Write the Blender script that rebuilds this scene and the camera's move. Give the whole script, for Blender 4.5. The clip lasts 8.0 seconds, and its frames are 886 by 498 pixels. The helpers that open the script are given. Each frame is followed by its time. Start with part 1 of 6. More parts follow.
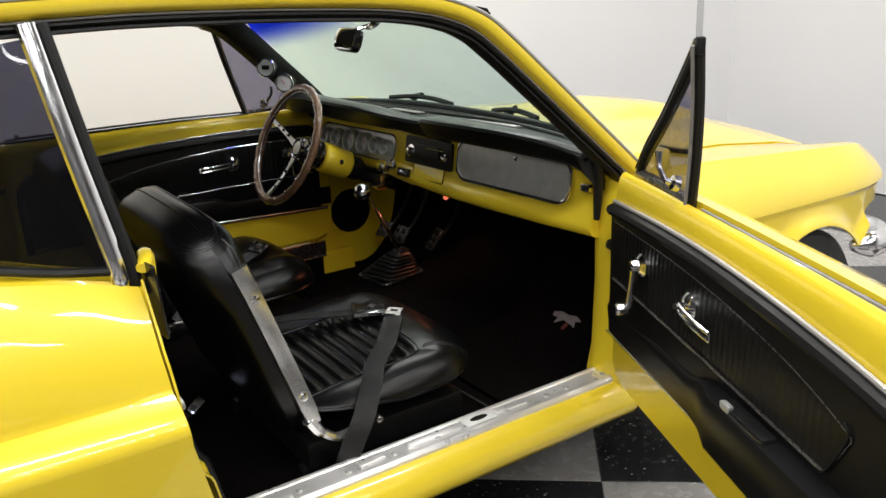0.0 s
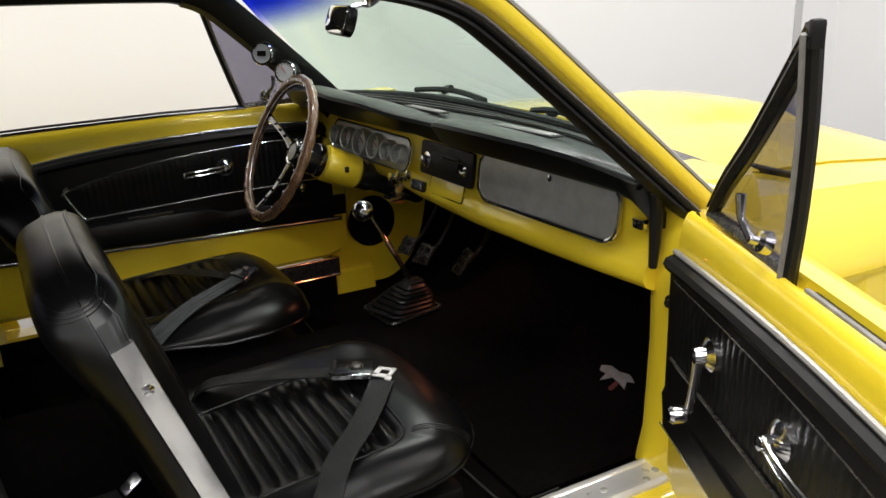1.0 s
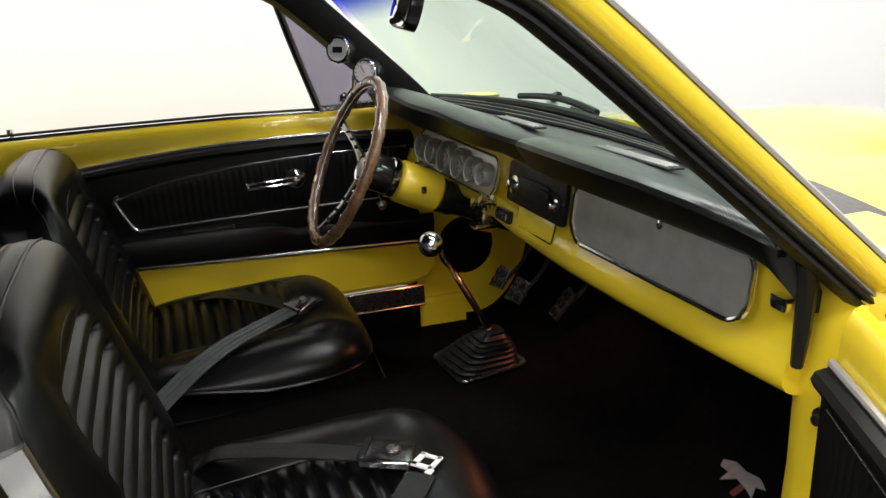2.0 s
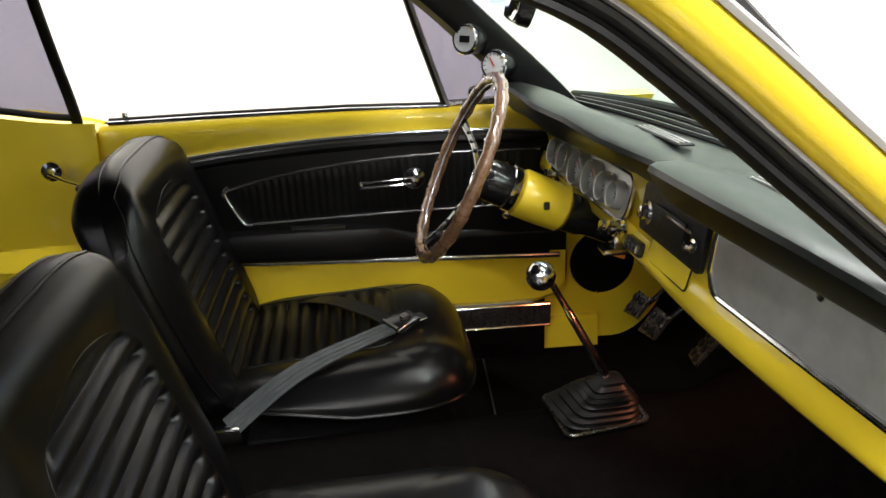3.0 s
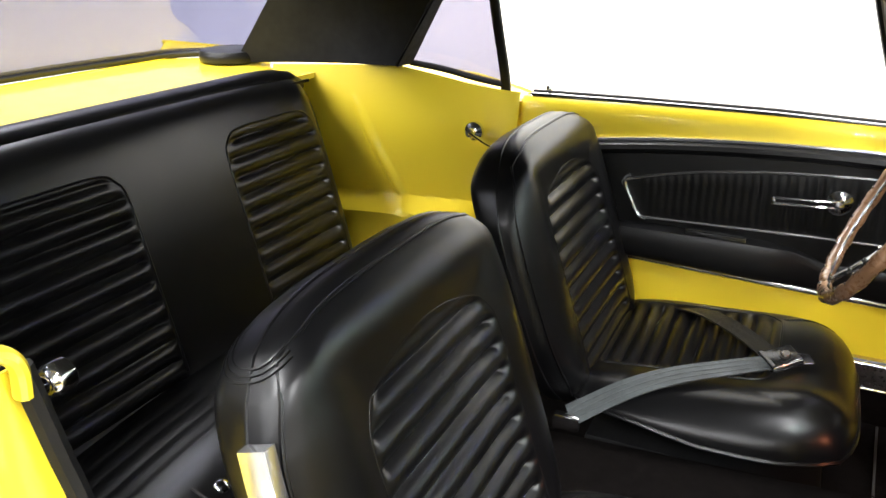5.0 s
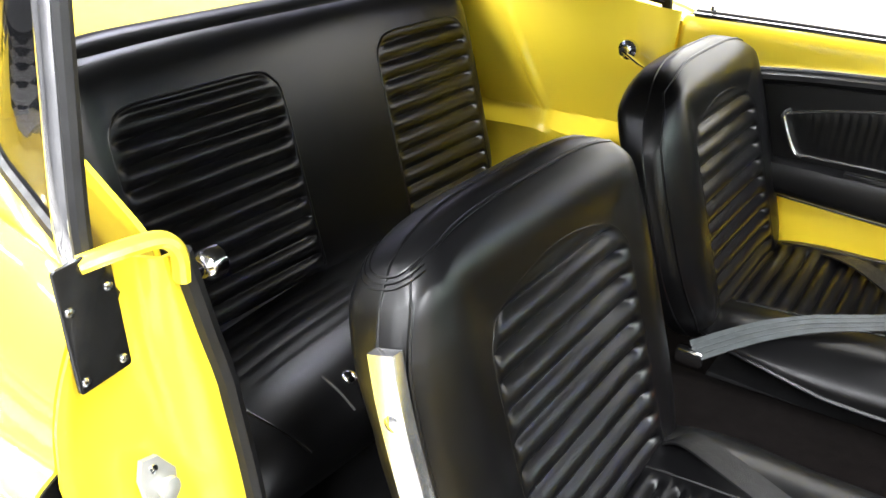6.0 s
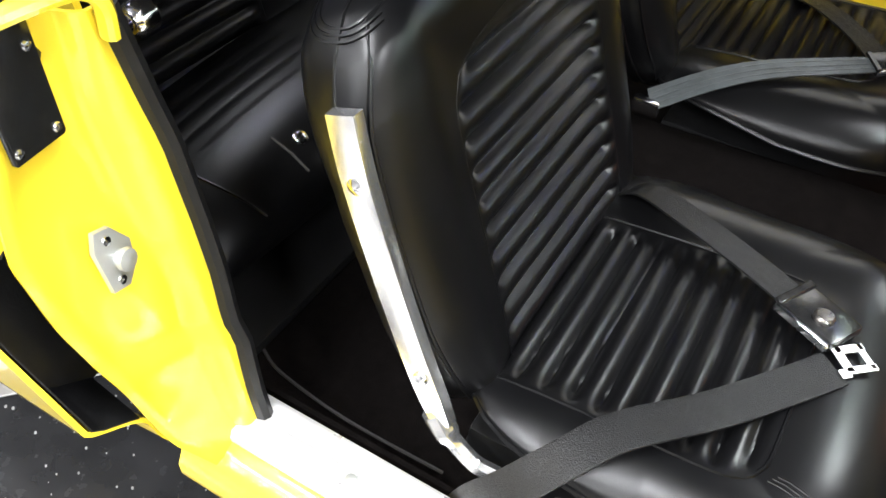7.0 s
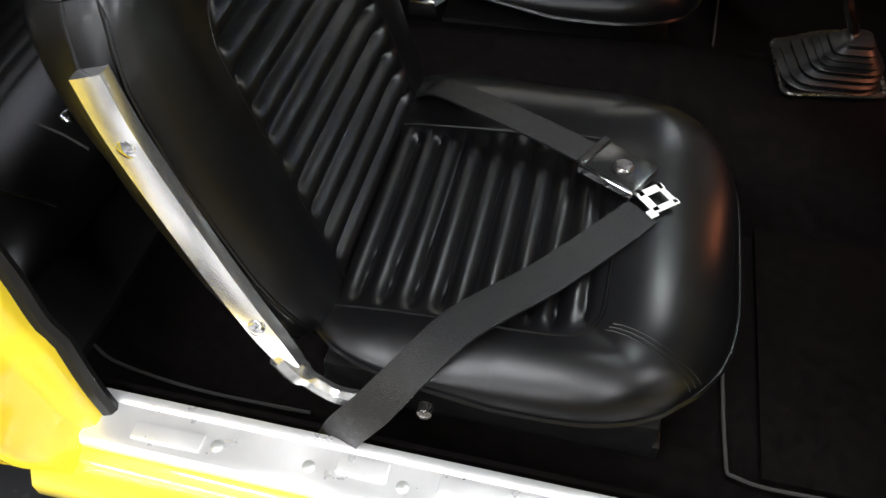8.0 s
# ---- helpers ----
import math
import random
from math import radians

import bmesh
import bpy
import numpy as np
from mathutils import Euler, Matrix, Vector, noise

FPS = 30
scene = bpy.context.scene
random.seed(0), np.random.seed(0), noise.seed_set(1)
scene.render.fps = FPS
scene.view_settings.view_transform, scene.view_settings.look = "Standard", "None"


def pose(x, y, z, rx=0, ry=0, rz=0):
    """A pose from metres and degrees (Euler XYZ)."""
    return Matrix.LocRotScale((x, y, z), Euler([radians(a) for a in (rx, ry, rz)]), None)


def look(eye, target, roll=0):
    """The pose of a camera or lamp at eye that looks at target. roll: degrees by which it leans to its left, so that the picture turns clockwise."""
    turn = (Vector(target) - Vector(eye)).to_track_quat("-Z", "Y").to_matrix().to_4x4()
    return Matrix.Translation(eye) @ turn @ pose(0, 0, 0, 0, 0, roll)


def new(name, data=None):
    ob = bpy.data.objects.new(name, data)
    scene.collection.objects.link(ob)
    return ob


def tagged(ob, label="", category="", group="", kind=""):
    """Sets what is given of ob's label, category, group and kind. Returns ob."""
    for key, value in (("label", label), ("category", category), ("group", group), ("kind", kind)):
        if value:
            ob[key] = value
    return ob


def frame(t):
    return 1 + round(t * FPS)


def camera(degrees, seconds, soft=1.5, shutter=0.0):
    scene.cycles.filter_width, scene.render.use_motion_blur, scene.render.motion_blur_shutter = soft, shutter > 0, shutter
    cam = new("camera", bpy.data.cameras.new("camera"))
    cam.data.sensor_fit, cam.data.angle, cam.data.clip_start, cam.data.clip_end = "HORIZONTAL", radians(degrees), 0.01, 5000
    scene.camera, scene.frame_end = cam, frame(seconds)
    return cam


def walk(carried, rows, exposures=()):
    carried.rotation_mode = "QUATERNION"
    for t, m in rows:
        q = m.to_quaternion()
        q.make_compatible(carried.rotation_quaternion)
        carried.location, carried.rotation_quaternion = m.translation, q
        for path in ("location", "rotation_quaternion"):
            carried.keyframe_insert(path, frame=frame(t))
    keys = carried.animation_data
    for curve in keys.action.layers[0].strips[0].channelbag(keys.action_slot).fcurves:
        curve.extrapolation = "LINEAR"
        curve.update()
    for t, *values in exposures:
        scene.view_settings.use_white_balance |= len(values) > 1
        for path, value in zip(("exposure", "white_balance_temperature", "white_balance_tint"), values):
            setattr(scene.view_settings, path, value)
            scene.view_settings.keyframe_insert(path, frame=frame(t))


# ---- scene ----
cam = camera(56.0, 8.0)
# seconds, eye, target, roll
PATH = [
    (0, (2.124, -1.399, 1.329), (0.54, -0.337, 0.726), -2.2),
    (0.5, (1.938, -1.182, 1.31), (0.32, -0.187, 0.684), -2.4),
    (1, (1.768, -0.989, 1.295), (0.097, -0.093, 0.656), -2.3),
    (1.2, (1.704, -0.918, 1.285), (-0.002, -0.091, 0.648), -2.2),
    (2.3, (1.389, -0.64, 1.257), (-0.438, -0.155, 0.605), -2.2),
    (2.5, (1.34, -0.602, 1.272), (-0.499, -0.195, 0.6), -2.2),
    (3, (1.255, -0.534, 1.267), (-0.619, -0.349, 0.594), -1.8),
    (3.5, (1.205, -0.505, 1.268), (-0.675, -0.578, 0.59), -1.1),
    (4, (1.184, -0.496, 1.261), (-0.675, -0.802, 0.589), -0.6),
    (4.5, (1.178, -0.497, 1.26), (-0.623, -1.039, 0.58), 0.1),
    (4.7, (1.178, -0.493, 1.26), (-0.591, -1.129, 0.579), 0.2),
    (5.8, (1.186, -0.476, 1.288), (-0.329, -1.474, 0.474), 2.2),
    (6, (1.184, -0.488, 1.284), (-0.284, -1.466, 0.372), 2.8),
    (6.5, (1.173, -0.498, 1.274), (-0.187, -1.369, 0.095), 3.6),
    (7, (1.162, -0.527, 1.260), (-0.118, -1.190, -0.126), 4.8),
    (7.5, (1.153, -0.505, 1.246), (-0.120, -0.972, -0.224), 3.1),
    (8, (1.152, -0.491, 1.244), (-0.160, -0.771, -0.239), 1.2),
]
walk(cam, [(t, look(eye, target, roll)) for t, eye, target, roll in PATH],
     exposures=[(0.0, -0.28, 6500, 10), (1.2, -0.1, 6500, 10), (2.3, 0.28, 6500, 10), (3.0, 0.68, 6500, 10), (3.8, 1.2, 6500, 10), (4.7, 1.6, 6350, 10), (6.0, 2.2, 6150, 10), (6.5, 2.1, 6150, 10), (7.0, 1.65, 6150, 10), (7.5, 1.15, 6150, 10), (8.0, 0.75, 6150, 10)])

# ---- room light ----
def ceiling_tube(x, y, length, turn, watts):
    data = bpy.data.lights.new("ceiling_tube_light", "AREA")
    data.shape, data.size, data.size_y, data.energy = "RECTANGLE", length, 0.14, watts
    data.color = (1.0, 0.985, 0.965)
    ob = new("ceiling_tube_light", data)
    ob.matrix_basis = pose(x, y, 3.55, 0, 0, turn)
    return ob


TURN = 53.5                      # how far the room's grid is turned from the car
for row in range(6):
    for col in range(3):
        along, across = (col - 1) * 3.0, (row - 3.6) * 2.3
        c, s = math.cos(radians(TURN)), math.sin(radians(TURN))
        ceiling_tube(1.6 + along * c - across * s, -0.5 + along * s + across * c, 2.3, TURN, (35, 45, 78, 84, 74, 74)[row])

world = bpy.data.worlds.new("world")
scene.world = world
world.use_nodes = True
world.node_tree.nodes["Background"].inputs[0].default_value = (0.9, 0.95, 1.0, 1)
world.node_tree.nodes["Background"].inputs[1].default_value = 0.2


# ---- materials ----
def material(name, colour, rough=0.5, metal=0.0, spec=0.5, vary=0.12, scale=6.0, bump=0.0, bump_scale=250.0, coat=0.0, rough_vary=0.08, voronoi=False, coat_rough=0.04):
    m = bpy.data.materials.new(name)
    m.use_nodes = True
    nt = m.node_tree
    b = nt.nodes["Principled BSDF"]
    tc = nt.nodes.new("ShaderNodeTexCoord")
    n1 = nt.nodes.new("ShaderNodeTexNoise")
    n1.inputs["Scale"].default_value, n1.inputs["Detail"].default_value = scale, 6
    nt.links.new(tc.outputs["Object"], n1.inputs["Vector"])
    ramp = nt.nodes.new("ShaderNodeMapRange")
    ramp.inputs["From Min"].default_value, ramp.inputs["From Max"].default_value = 0.3, 0.7
    ramp.inputs["To Min"].default_value, ramp.inputs["To Max"].default_value = 1 - vary, 1 + vary
    nt.links.new(n1.outputs["Fac"], ramp.inputs["Value"])
    mul = nt.nodes.new("ShaderNodeVectorMath")
    mul.operation = "SCALE"
    mul.inputs[0].default_value = colour
    nt.links.new(ramp.outputs["Result"], mul.inputs["Scale"])
    nt.links.new(mul.outputs["Vector"], b.inputs["Base Color"])
    rr = nt.nodes.new("ShaderNodeMapRange")
    rr.inputs["From Min"].default_value, rr.inputs["From Max"].default_value = 0.3, 0.7
    rr.inputs["To Min"].default_value, rr.inputs["To Max"].default_value = max(0.02, rough - rough_vary), rough + rough_vary
    n2 = nt.nodes.new("ShaderNodeTexNoise")
    n2.inputs["Scale"].default_value, n2.inputs["Detail"].default_value = scale * 3.7, 4
    nt.links.new(tc.outputs["Object"], n2.inputs["Vector"])
    nt.links.new(n2.outputs["Fac"], rr.inputs["Value"])
    nt.links.new(rr.outputs["Result"], b.inputs["Roughness"])
    b.inputs["Metallic"].default_value = metal
    b.inputs["Specular IOR Level"].default_value = spec
    b.inputs["Coat Weight"].default_value = coat
    b.inputs["Coat Roughness"].default_value = coat_rough
    if bump:
        if voronoi:
            g = nt.nodes.new("ShaderNodeTexVoronoi")
            out = g.outputs["Distance"]
        else:
            g = nt.nodes.new("ShaderNodeTexNoise")
            g.inputs["Detail"].default_value = 3
            out = g.outputs["Fac"]
        g.inputs["Scale"].default_value = bump_scale
        nt.links.new(tc.outputs["Object"], g.inputs["Vector"])
        bp = nt.nodes.new("ShaderNodeBump")
        bp.inputs["Strength"].default_value, bp.inputs["Distance"].default_value = bump, 0.002
        nt.links.new(out, bp.inputs["Height"])
        nt.links.new(bp.outputs["Normal"], b.inputs["Normal"])
    return m


def flecked(m, scale, cut, colour):
    """Strews pale flecks over a material's base colour."""
    nt = m.node_tree
    b = nt.nodes["Principled BSDF"]
    old = b.inputs["Base Color"].links[0].from_socket
    tc, v = nt.nodes.new("ShaderNodeTexCoord"), nt.nodes.new("ShaderNodeTexVoronoi")
    v.inputs["Scale"].default_value = scale
    v.inputs["Randomness"].default_value = 1.0
    mp = nt.nodes.new("ShaderNodeMapping")
    mp.inputs["Scale"].default_value = (1.0, 1.6, 1.0)
    nt.links.new(tc.outputs["Object"], mp.inputs["Vector"])
    nt.links.new(mp.outputs["Vector"], v.inputs["Vector"])
    n = nt.nodes.new("ShaderNodeTexNoise")
    n.inputs["Scale"].default_value = scale * 0.37
    nt.links.new(tc.outputs["Object"], n.inputs["Vector"])
    gate = nt.nodes.new("ShaderNodeMath")
    gate.operation, gate.inputs[1].default_value = "MULTIPLY", cut
    nt.links.new(n.outputs["Fac"], gate.inputs[0])
    less = nt.nodes.new("ShaderNodeMath")
    less.operation = "LESS_THAN"
    nt.links.new(v.outputs["Distance"], less.inputs[0])
    nt.links.new(gate.outputs["Value"], less.inputs[1])
    mix = nt.nodes.new("ShaderNodeMix")
    mix.data_type = "RGBA"
    mix.inputs["B"].default_value = (*colour, 1)
    nt.links.new(less.outputs["Value"], mix.inputs["Factor"])
    nt.links.new(old, mix.inputs["A"])
    nt.links.new(mix.outputs["Result"], b.inputs["Base Color"])


def glass(name, tint, shine=0.09):
    m = bpy.data.materials.new(name)
    m.use_nodes = True
    nt = m.node_tree
    nt.nodes.clear()
    out = nt.nodes.new("ShaderNodeOutputMaterial")
    tr, gl, mix = nt.nodes.new("ShaderNodeBsdfTransparent"), nt.nodes.new("ShaderNodeBsdfGlossy"), nt.nodes.new("ShaderNodeMixShader")
    tr.inputs["Color"].default_value = (*tint, 1)
    gl.inputs["Roughness"].default_value = 0.02
    lw = nt.nodes.new("ShaderNodeLayerWeight")
    po, ml = nt.nodes.new("ShaderNodeMath"), nt.nodes.new("ShaderNodeMath")
    po.operation, po.inputs[1].default_value = "POWER", 4.0
    ml.operation, ml.inputs[1].default_value, ml.inputs[2].default_value = "MULTIPLY_ADD", 0.35, shine * 0.25
    nt.links.new(lw.outputs["Facing"], po.inputs[0])
    nt.links.new(po.outputs["Value"], ml.inputs[0])
    nt.links.new(ml.outputs["Value"], mix.inputs["Fac"])
    nt.links.new(tr.outputs["BSDF"], mix.inputs[1])
    nt.links.new(gl.outputs["BSDF"], mix.inputs[2])
    nt.links.new(mix.outputs["Shader"], out.inputs["Surface"])
    return m


def fade_in(m):
    """Lets a tint grow from clear to full towards the upper far corner of its mesh."""
    nt = m.node_tree
    tr = next(n for n in nt.nodes if n.type == "BSDF_TRANSPARENT")
    tint = tuple(tr.inputs["Color"].default_value)
    tc, dot = nt.nodes.new("ShaderNodeTexCoord"), nt.nodes.new("ShaderNodeVectorMath")
    dot.operation, dot.inputs[1].default_value = "DOT_PRODUCT", (-0.75, 0.0, 1.25)
    nt.links.new(tc.outputs["Generated"], dot.inputs[0])
    ramp = nt.nodes.new("ShaderNodeMapRange")
    ramp.interpolation_type = "SMOOTHSTEP"
    ramp.inputs["From Min"].default_value, ramp.inputs["From Max"].default_value = 0.12, 0.85
    nt.links.new(dot.outputs["Value"], ramp.inputs["Value"])
    mix = nt.nodes.new("ShaderNodeMix")
    mix.data_type = "RGBA"
    mix.inputs["A"].default_value, mix.inputs["B"].default_value = (1, 1, 1, 1), tint
    nt.links.new(ramp.outputs["Result"], mix.inputs["Factor"])
    nt.links.new(mix.outputs["Result"], tr.inputs["Color"])
    sheen = next(n for n in nt.nodes if n.type == "MATH" and n.operation == "MULTIPLY_ADD")
    sheen.inputs[1].default_value, sheen.inputs[2].default_value = 0.0, 0.0


def glow(name, colour, strength):
    m = bpy.data.materials.new(name)
    m.use_nodes = True
    b = m.node_tree.nodes["Principled BSDF"]
    b.inputs["Base Color"].default_value = (*colour, 1)
    b.inputs["Emission Color"].default_value = (*colour, 1)
    b.inputs["Emission Strength"].default_value = strength
    return m


YELLOW = material("yellow_gloss_paint", (0.82, 0.615, 0.028), 0.32, vary=0.03, scale=3, coat=1.0, rough_vary=0.03, bump=0.008, bump_scale=40)
VINYL = material("black_vinyl", (0.0028, 0.0028, 0.0031), 0.30, spec=0.32, vary=0.12, scale=5, bump=0.04, bump_scale=900, rough_vary=0.02)
DOORVINYL = material("matte_black_door_vinyl", (0.0048, 0.0048, 0.0050), 0.40, spec=0.26, vary=0.12, scale=6, bump=0.06, bump_scale=900, rough_vary=0.03)
PAD = material("padded_black_vinyl", (0.0040, 0.0052, 0.0048), 0.31, vary=0.12, scale=6, bump=0.08, bump_scale=900, voronoi=True, spec=0.5, rough_vary=0.03)
RUBBER = material("black_rubber", (0.0065, 0.0065, 0.0068), 0.45, spec=0.3, vary=0.25, scale=20, bump=0.1, bump_scale=300)
CARPET = material("black_carpet", (0.0045, 0.0037, 0.0035), 0.95, spec=0.03, vary=0.35, scale=60, bump=0.9, bump_scale=900)
LINER = material("black_headliner", (0.010, 0.010, 0.011), 0.8, spec=0.15, vary=0.2, scale=15, bump=0.3, bump_scale=500)
CHROME = material("chrome", (0.80, 0.80, 0.81), 0.14, 1.0, vary=0.05, scale=14, rough_vary=0.05)
TRIM = material("satin_bright_metal", (0.88, 0.88, 0.88), 0.19, 0.95, vary=0.03, scale=5, rough_vary=0.03)
ALU = material("brushed_aluminium", (0.46, 0.47, 0.45), 0.40, 0.55, vary=0.10, scale=30, bump=0.08, bump_scale=400)
SCUFFED = material("scuffed_sill_aluminium", (0.88, 0.87, 0.86), 0.34, 0.64, vary=0.06, scale=9, bump=0.05, bump_scale=60, rough_vary=0.08)
WOOD = material("brown_wood_rim", (0.17, 0.092, 0.048), 0.30, vary=0.3, scale=35, coat=1.0, bump=0.05, bump_scale=120)
STRAP = material("black_webbing", (0.0048, 0.0048, 0.0051), 0.42, spec=0.36, vary=0.2, scale=40, bump=0.6, bump_scale=600)
GREYSTRAP = material("grey_webbing", (0.05, 0.058, 0.06), 0.55, vary=0.2, scale=40, bump=0.6, bump_scale=600)
GLOSSBLACK = material("gloss_black_plastic", (0.010, 0.010, 0.010), 0.18, vary=0.2, scale=20)
DIALWHITE = material("dial_white", (0.62, 0.64, 0.66), 0.4, vary=0.05)
DIALGREY = material("dial_silver", (0.50, 0.53, 0.55), 0.35, 0.1, vary=0.1)
RED = material("red_needle", (0.55, 0.03, 0.02), 0.4)
ORANGE = material("orange_tag", (0.85, 0.25, 0.02), 0.5)
WHITETAG = material("white_enamel_metal", (0.75, 0.75, 0.73), 0.35, vary=0.06)
SPEAKER = material("black_speaker_cloth", (0.006, 0.006, 0.006), 0.9, spec=0.1, bump=0.8, bump_scale=900, voronoi=True)
WALLPAINT = material("white_wall_paint", (0.74, 0.735, 0.735), 0.7, vary=0.02, scale=0.8, bump=0.05, bump_scale=60)
STRIPPAINT = material("grey_strip_paint", (0.48, 0.475, 0.48), 0.6, vary=0.03, scale=2)
CEILPAINT = material("dark_ceiling_paint", (0.05, 0.05, 0.052), 0.8, vary=0.03, scale=1)
DARKTILE = material("black_floor_tile", (0.016, 0.016, 0.017), 0.22, vary=0.3, scale=9, rough_vary=0.08)
LIGHTTILE = material("grey_floor_tile", (0.27, 0.26, 0.25), 0.25, vary=0.08, scale=7, rough_vary=0.08)
flecked(DARKTILE, 34.0, 0.22, (0.30, 0.30, 0.29))
flecked(LIGHTTILE, 24.0, 0.16, (0.20, 0.19, 0.19))
TYRE = material("tyre_rubber", (0.02, 0.02, 0.02), 0.7, vary=0.2, scale=15)
MOULDING = material("dull_bright_moulding", (0.46, 0.45, 0.43), 0.35, 0.6, vary=0.04, scale=6, rough_vary=0.03)
FELT = material("grey_window_felt", (0.24, 0.23, 0.22), 0.8, spec=0.2, vary=0.15, scale=40, bump=0.5, bump_scale=700)
PIPING = material("grey_piping", (0.026, 0.025, 0.024), 0.8, vary=0.1)
CLEAR = glass("green_tinted_glass", (0.86, 0.95, 0.91), 0.03)
SMOKE = glass("smoke_tinted_glass", (0.50, 0.49, 0.56))
REARSCREEN = glass("grey_tinted_rear_glass", (0.40, 0.40, 0.48), 0.0)
# Smoke glass made darker; the dim cabin behind it is in the tint.
CABINSHADE = glass("cabin_shaded_glass", (0.30, 0.30, 0.36), 0.2)
BLUEBAND = glass("blue_shade_band_glass", (0.10, 0.16, 0.80))
fade_in(BLUEBAND)
LAMPGLOW = glow("orange_lamp_glow", (1.0, 0.20, 0.10), 1.2)
DARKMETAL = material("dark_worn_metal", (0.16, 0.15, 0.14), 0.30, 0.9, vary=0.25, scale=40)
DULLCHROME = material("dull_chrome", (0.26, 0.26, 0.26), 0.22, 1.0, vary=0.12, scale=30)
# Grey for two unseen walls, darkened to keep bounced light down.
UNSEENWALL = material("dark_unseen_wall", (0.16, 0.16, 0.165), 0.8, vary=0.06, scale=0.8)
ICON = material("silver_emblem", (0.22, 0.20, 0.20), 0.5, vary=0.15, scale=60)
ICONRED = material("dull_red_emblem", (0.10, 0.02, 0.018), 0.6, vary=0.15, scale=60)


# ---- mesh helpers ----
def thing(name, at, label, category, group="", kind=""):
    ob = new(name)
    ob.location = at
    ob.empty_display_size = 0.1
    return tagged(ob, label, category, group, kind)


def part(name, bm, mat, parent=None, label="", sharp=38, m=None):
    if m is not None:
        bm.transform(m)
    bmesh.ops.recalc_face_normals(bm, faces=bm.faces)
    me = bpy.data.meshes.new(name)
    bm.to_mesh(me)
    bm.free()
    me.polygons.foreach_set("use_smooth", [True] * len(me.polygons))
    me.set_sharp_from_angle(angle=radians(sharp))
    me.materials.append(mat)
    ob = new(name, me)
    if parent is not None:
        ob.parent = parent
        if parent.type == "EMPTY":
            ob.matrix_parent_inverse = parent.matrix_basis.inverted()
    return tagged(ob, label) if label else ob


def curve(points, n=8, closed=False):
    """A smooth line through the points."""
    p = [Vector(q) for q in points]
    out = []
    count = len(p) if closed else len(p) - 1
    for i in range(count):
        if closed:
            a, b, c, d = p[i - 1], p[i], p[(i + 1) % len(p)], p[(i + 2) % len(p)]
        else:
            a, b, c, d = p[max(i - 1, 0)], p[i], p[i + 1], p[min(i + 2, len(p) - 1)]
        for k in range(n):
            t = k / n
            out.append(0.5 * ((2 * b) + (c - a) * t + (2 * a - 5 * b + 4 * c - d) * t * t + (3 * b - a - 3 * c + d) * t ** 3))
    if not closed:
        out.append(p[-1])
    return out


def loft(rings, closed=True, caps=True, loop=False):
    """Skin over rings of points; closed: each ring is a loop; loop: the last ring joins the first."""
    bm = bmesh.new()
    rows = [[bm.verts.new(p) for p in ring] for ring in rings]
    n = len(rows[0])
    pairs = list(zip(rows, rows[1:])) + ([(rows[-1], rows[0])] if loop else [])
    for a, b in pairs:
        for i in range(n if closed else n - 1):
            j = (i + 1) % n
            bm.faces.new((a[i], a[j], b[j], b[i]))
    if caps and closed and not loop:
        bm.faces.new(rows[0])
        bm.faces.new(rows[-1])
    return bm


def tube(points, r, n=10, closed=False, flat=1.0, up=None):
    """A round bar along points; r: a radius or one for each point; flat squeezes it along up."""
    pts = [Vector(p) for p in points]
    rings = []
    side = None
    for i, p in enumerate(pts):
        a = pts[i - 1] if (i or closed) else p
        b = pts[(i + 1) % len(pts)] if (i < len(pts) - 1 or closed) else p
        d = (b - a).normalized()
        if side is None:
            ref = Vector(up) if up else (Vector((0, 0, 1)) if abs(d.z) < 0.9 else Vector((1, 0, 0)))
            side = d.cross(ref).normalized()
        side = (side - d * side.dot(d)).normalized()
        top = side.cross(d)
        rad = r[i] if isinstance(r, (list, tuple)) else r
        rings.append([p + side * (rad * math.cos(2 * math.pi * k / n)) + top * (rad * flat * math.sin(2 * math.pi * k / n)) for k in range(n)])
    return loft(rings, True, not closed, closed)


def ribbon(points, widths, across, thick=0.003):
    """A strap along points; across: the direction of its width at each point."""
    rings = []
    for i, p in enumerate(points):
        p = Vector(p)
        w = Vector(across[i] if isinstance(across, list) else across).normalized()
        width = widths[i] if isinstance(widths, (list, tuple)) else widths
        d = (Vector(points[min(i + 1, len(points) - 1)]) - Vector(points[max(i - 1, 0)])).normalized()
        u = w.cross(d).normalized() * thick / 2
        w = w * width / 2
        rings.append([p - w - u, p - w * 0.5 - u * 0.3, p - u, p + w * 0.5 - u * 0.3, p + w - u, p + w + u, p + w * 0.5 + u * 1.6, p + u, p - w * 0.5 + u * 1.6, p - w + u])
    return loft(rings)


def block(size, at, bevel=0.004, segments=2, m=None):
    bm = bmesh.new()
    bmesh.ops.create_cube(bm, size=1)
    bm.transform(Matrix.Diagonal((*size, 1)))
    if bevel:
        bmesh.ops.bevel(bm, geom=bm.edges[:], offset=bevel, segments=segments, affect="EDGES", profile=0.6)
    bm.transform((m or Matrix()) if at is None else Matrix.Translation(at) @ (m or Matrix()))
    return bm


def merge(*bms):
    out = bmesh.new()
    for bm in bms:
        me = bpy.data.meshes.new("joined")
        bm.to_mesh(me)
        bm.free()
        out.from_mesh(me)
        bpy.data.meshes.remove(me)
    return out


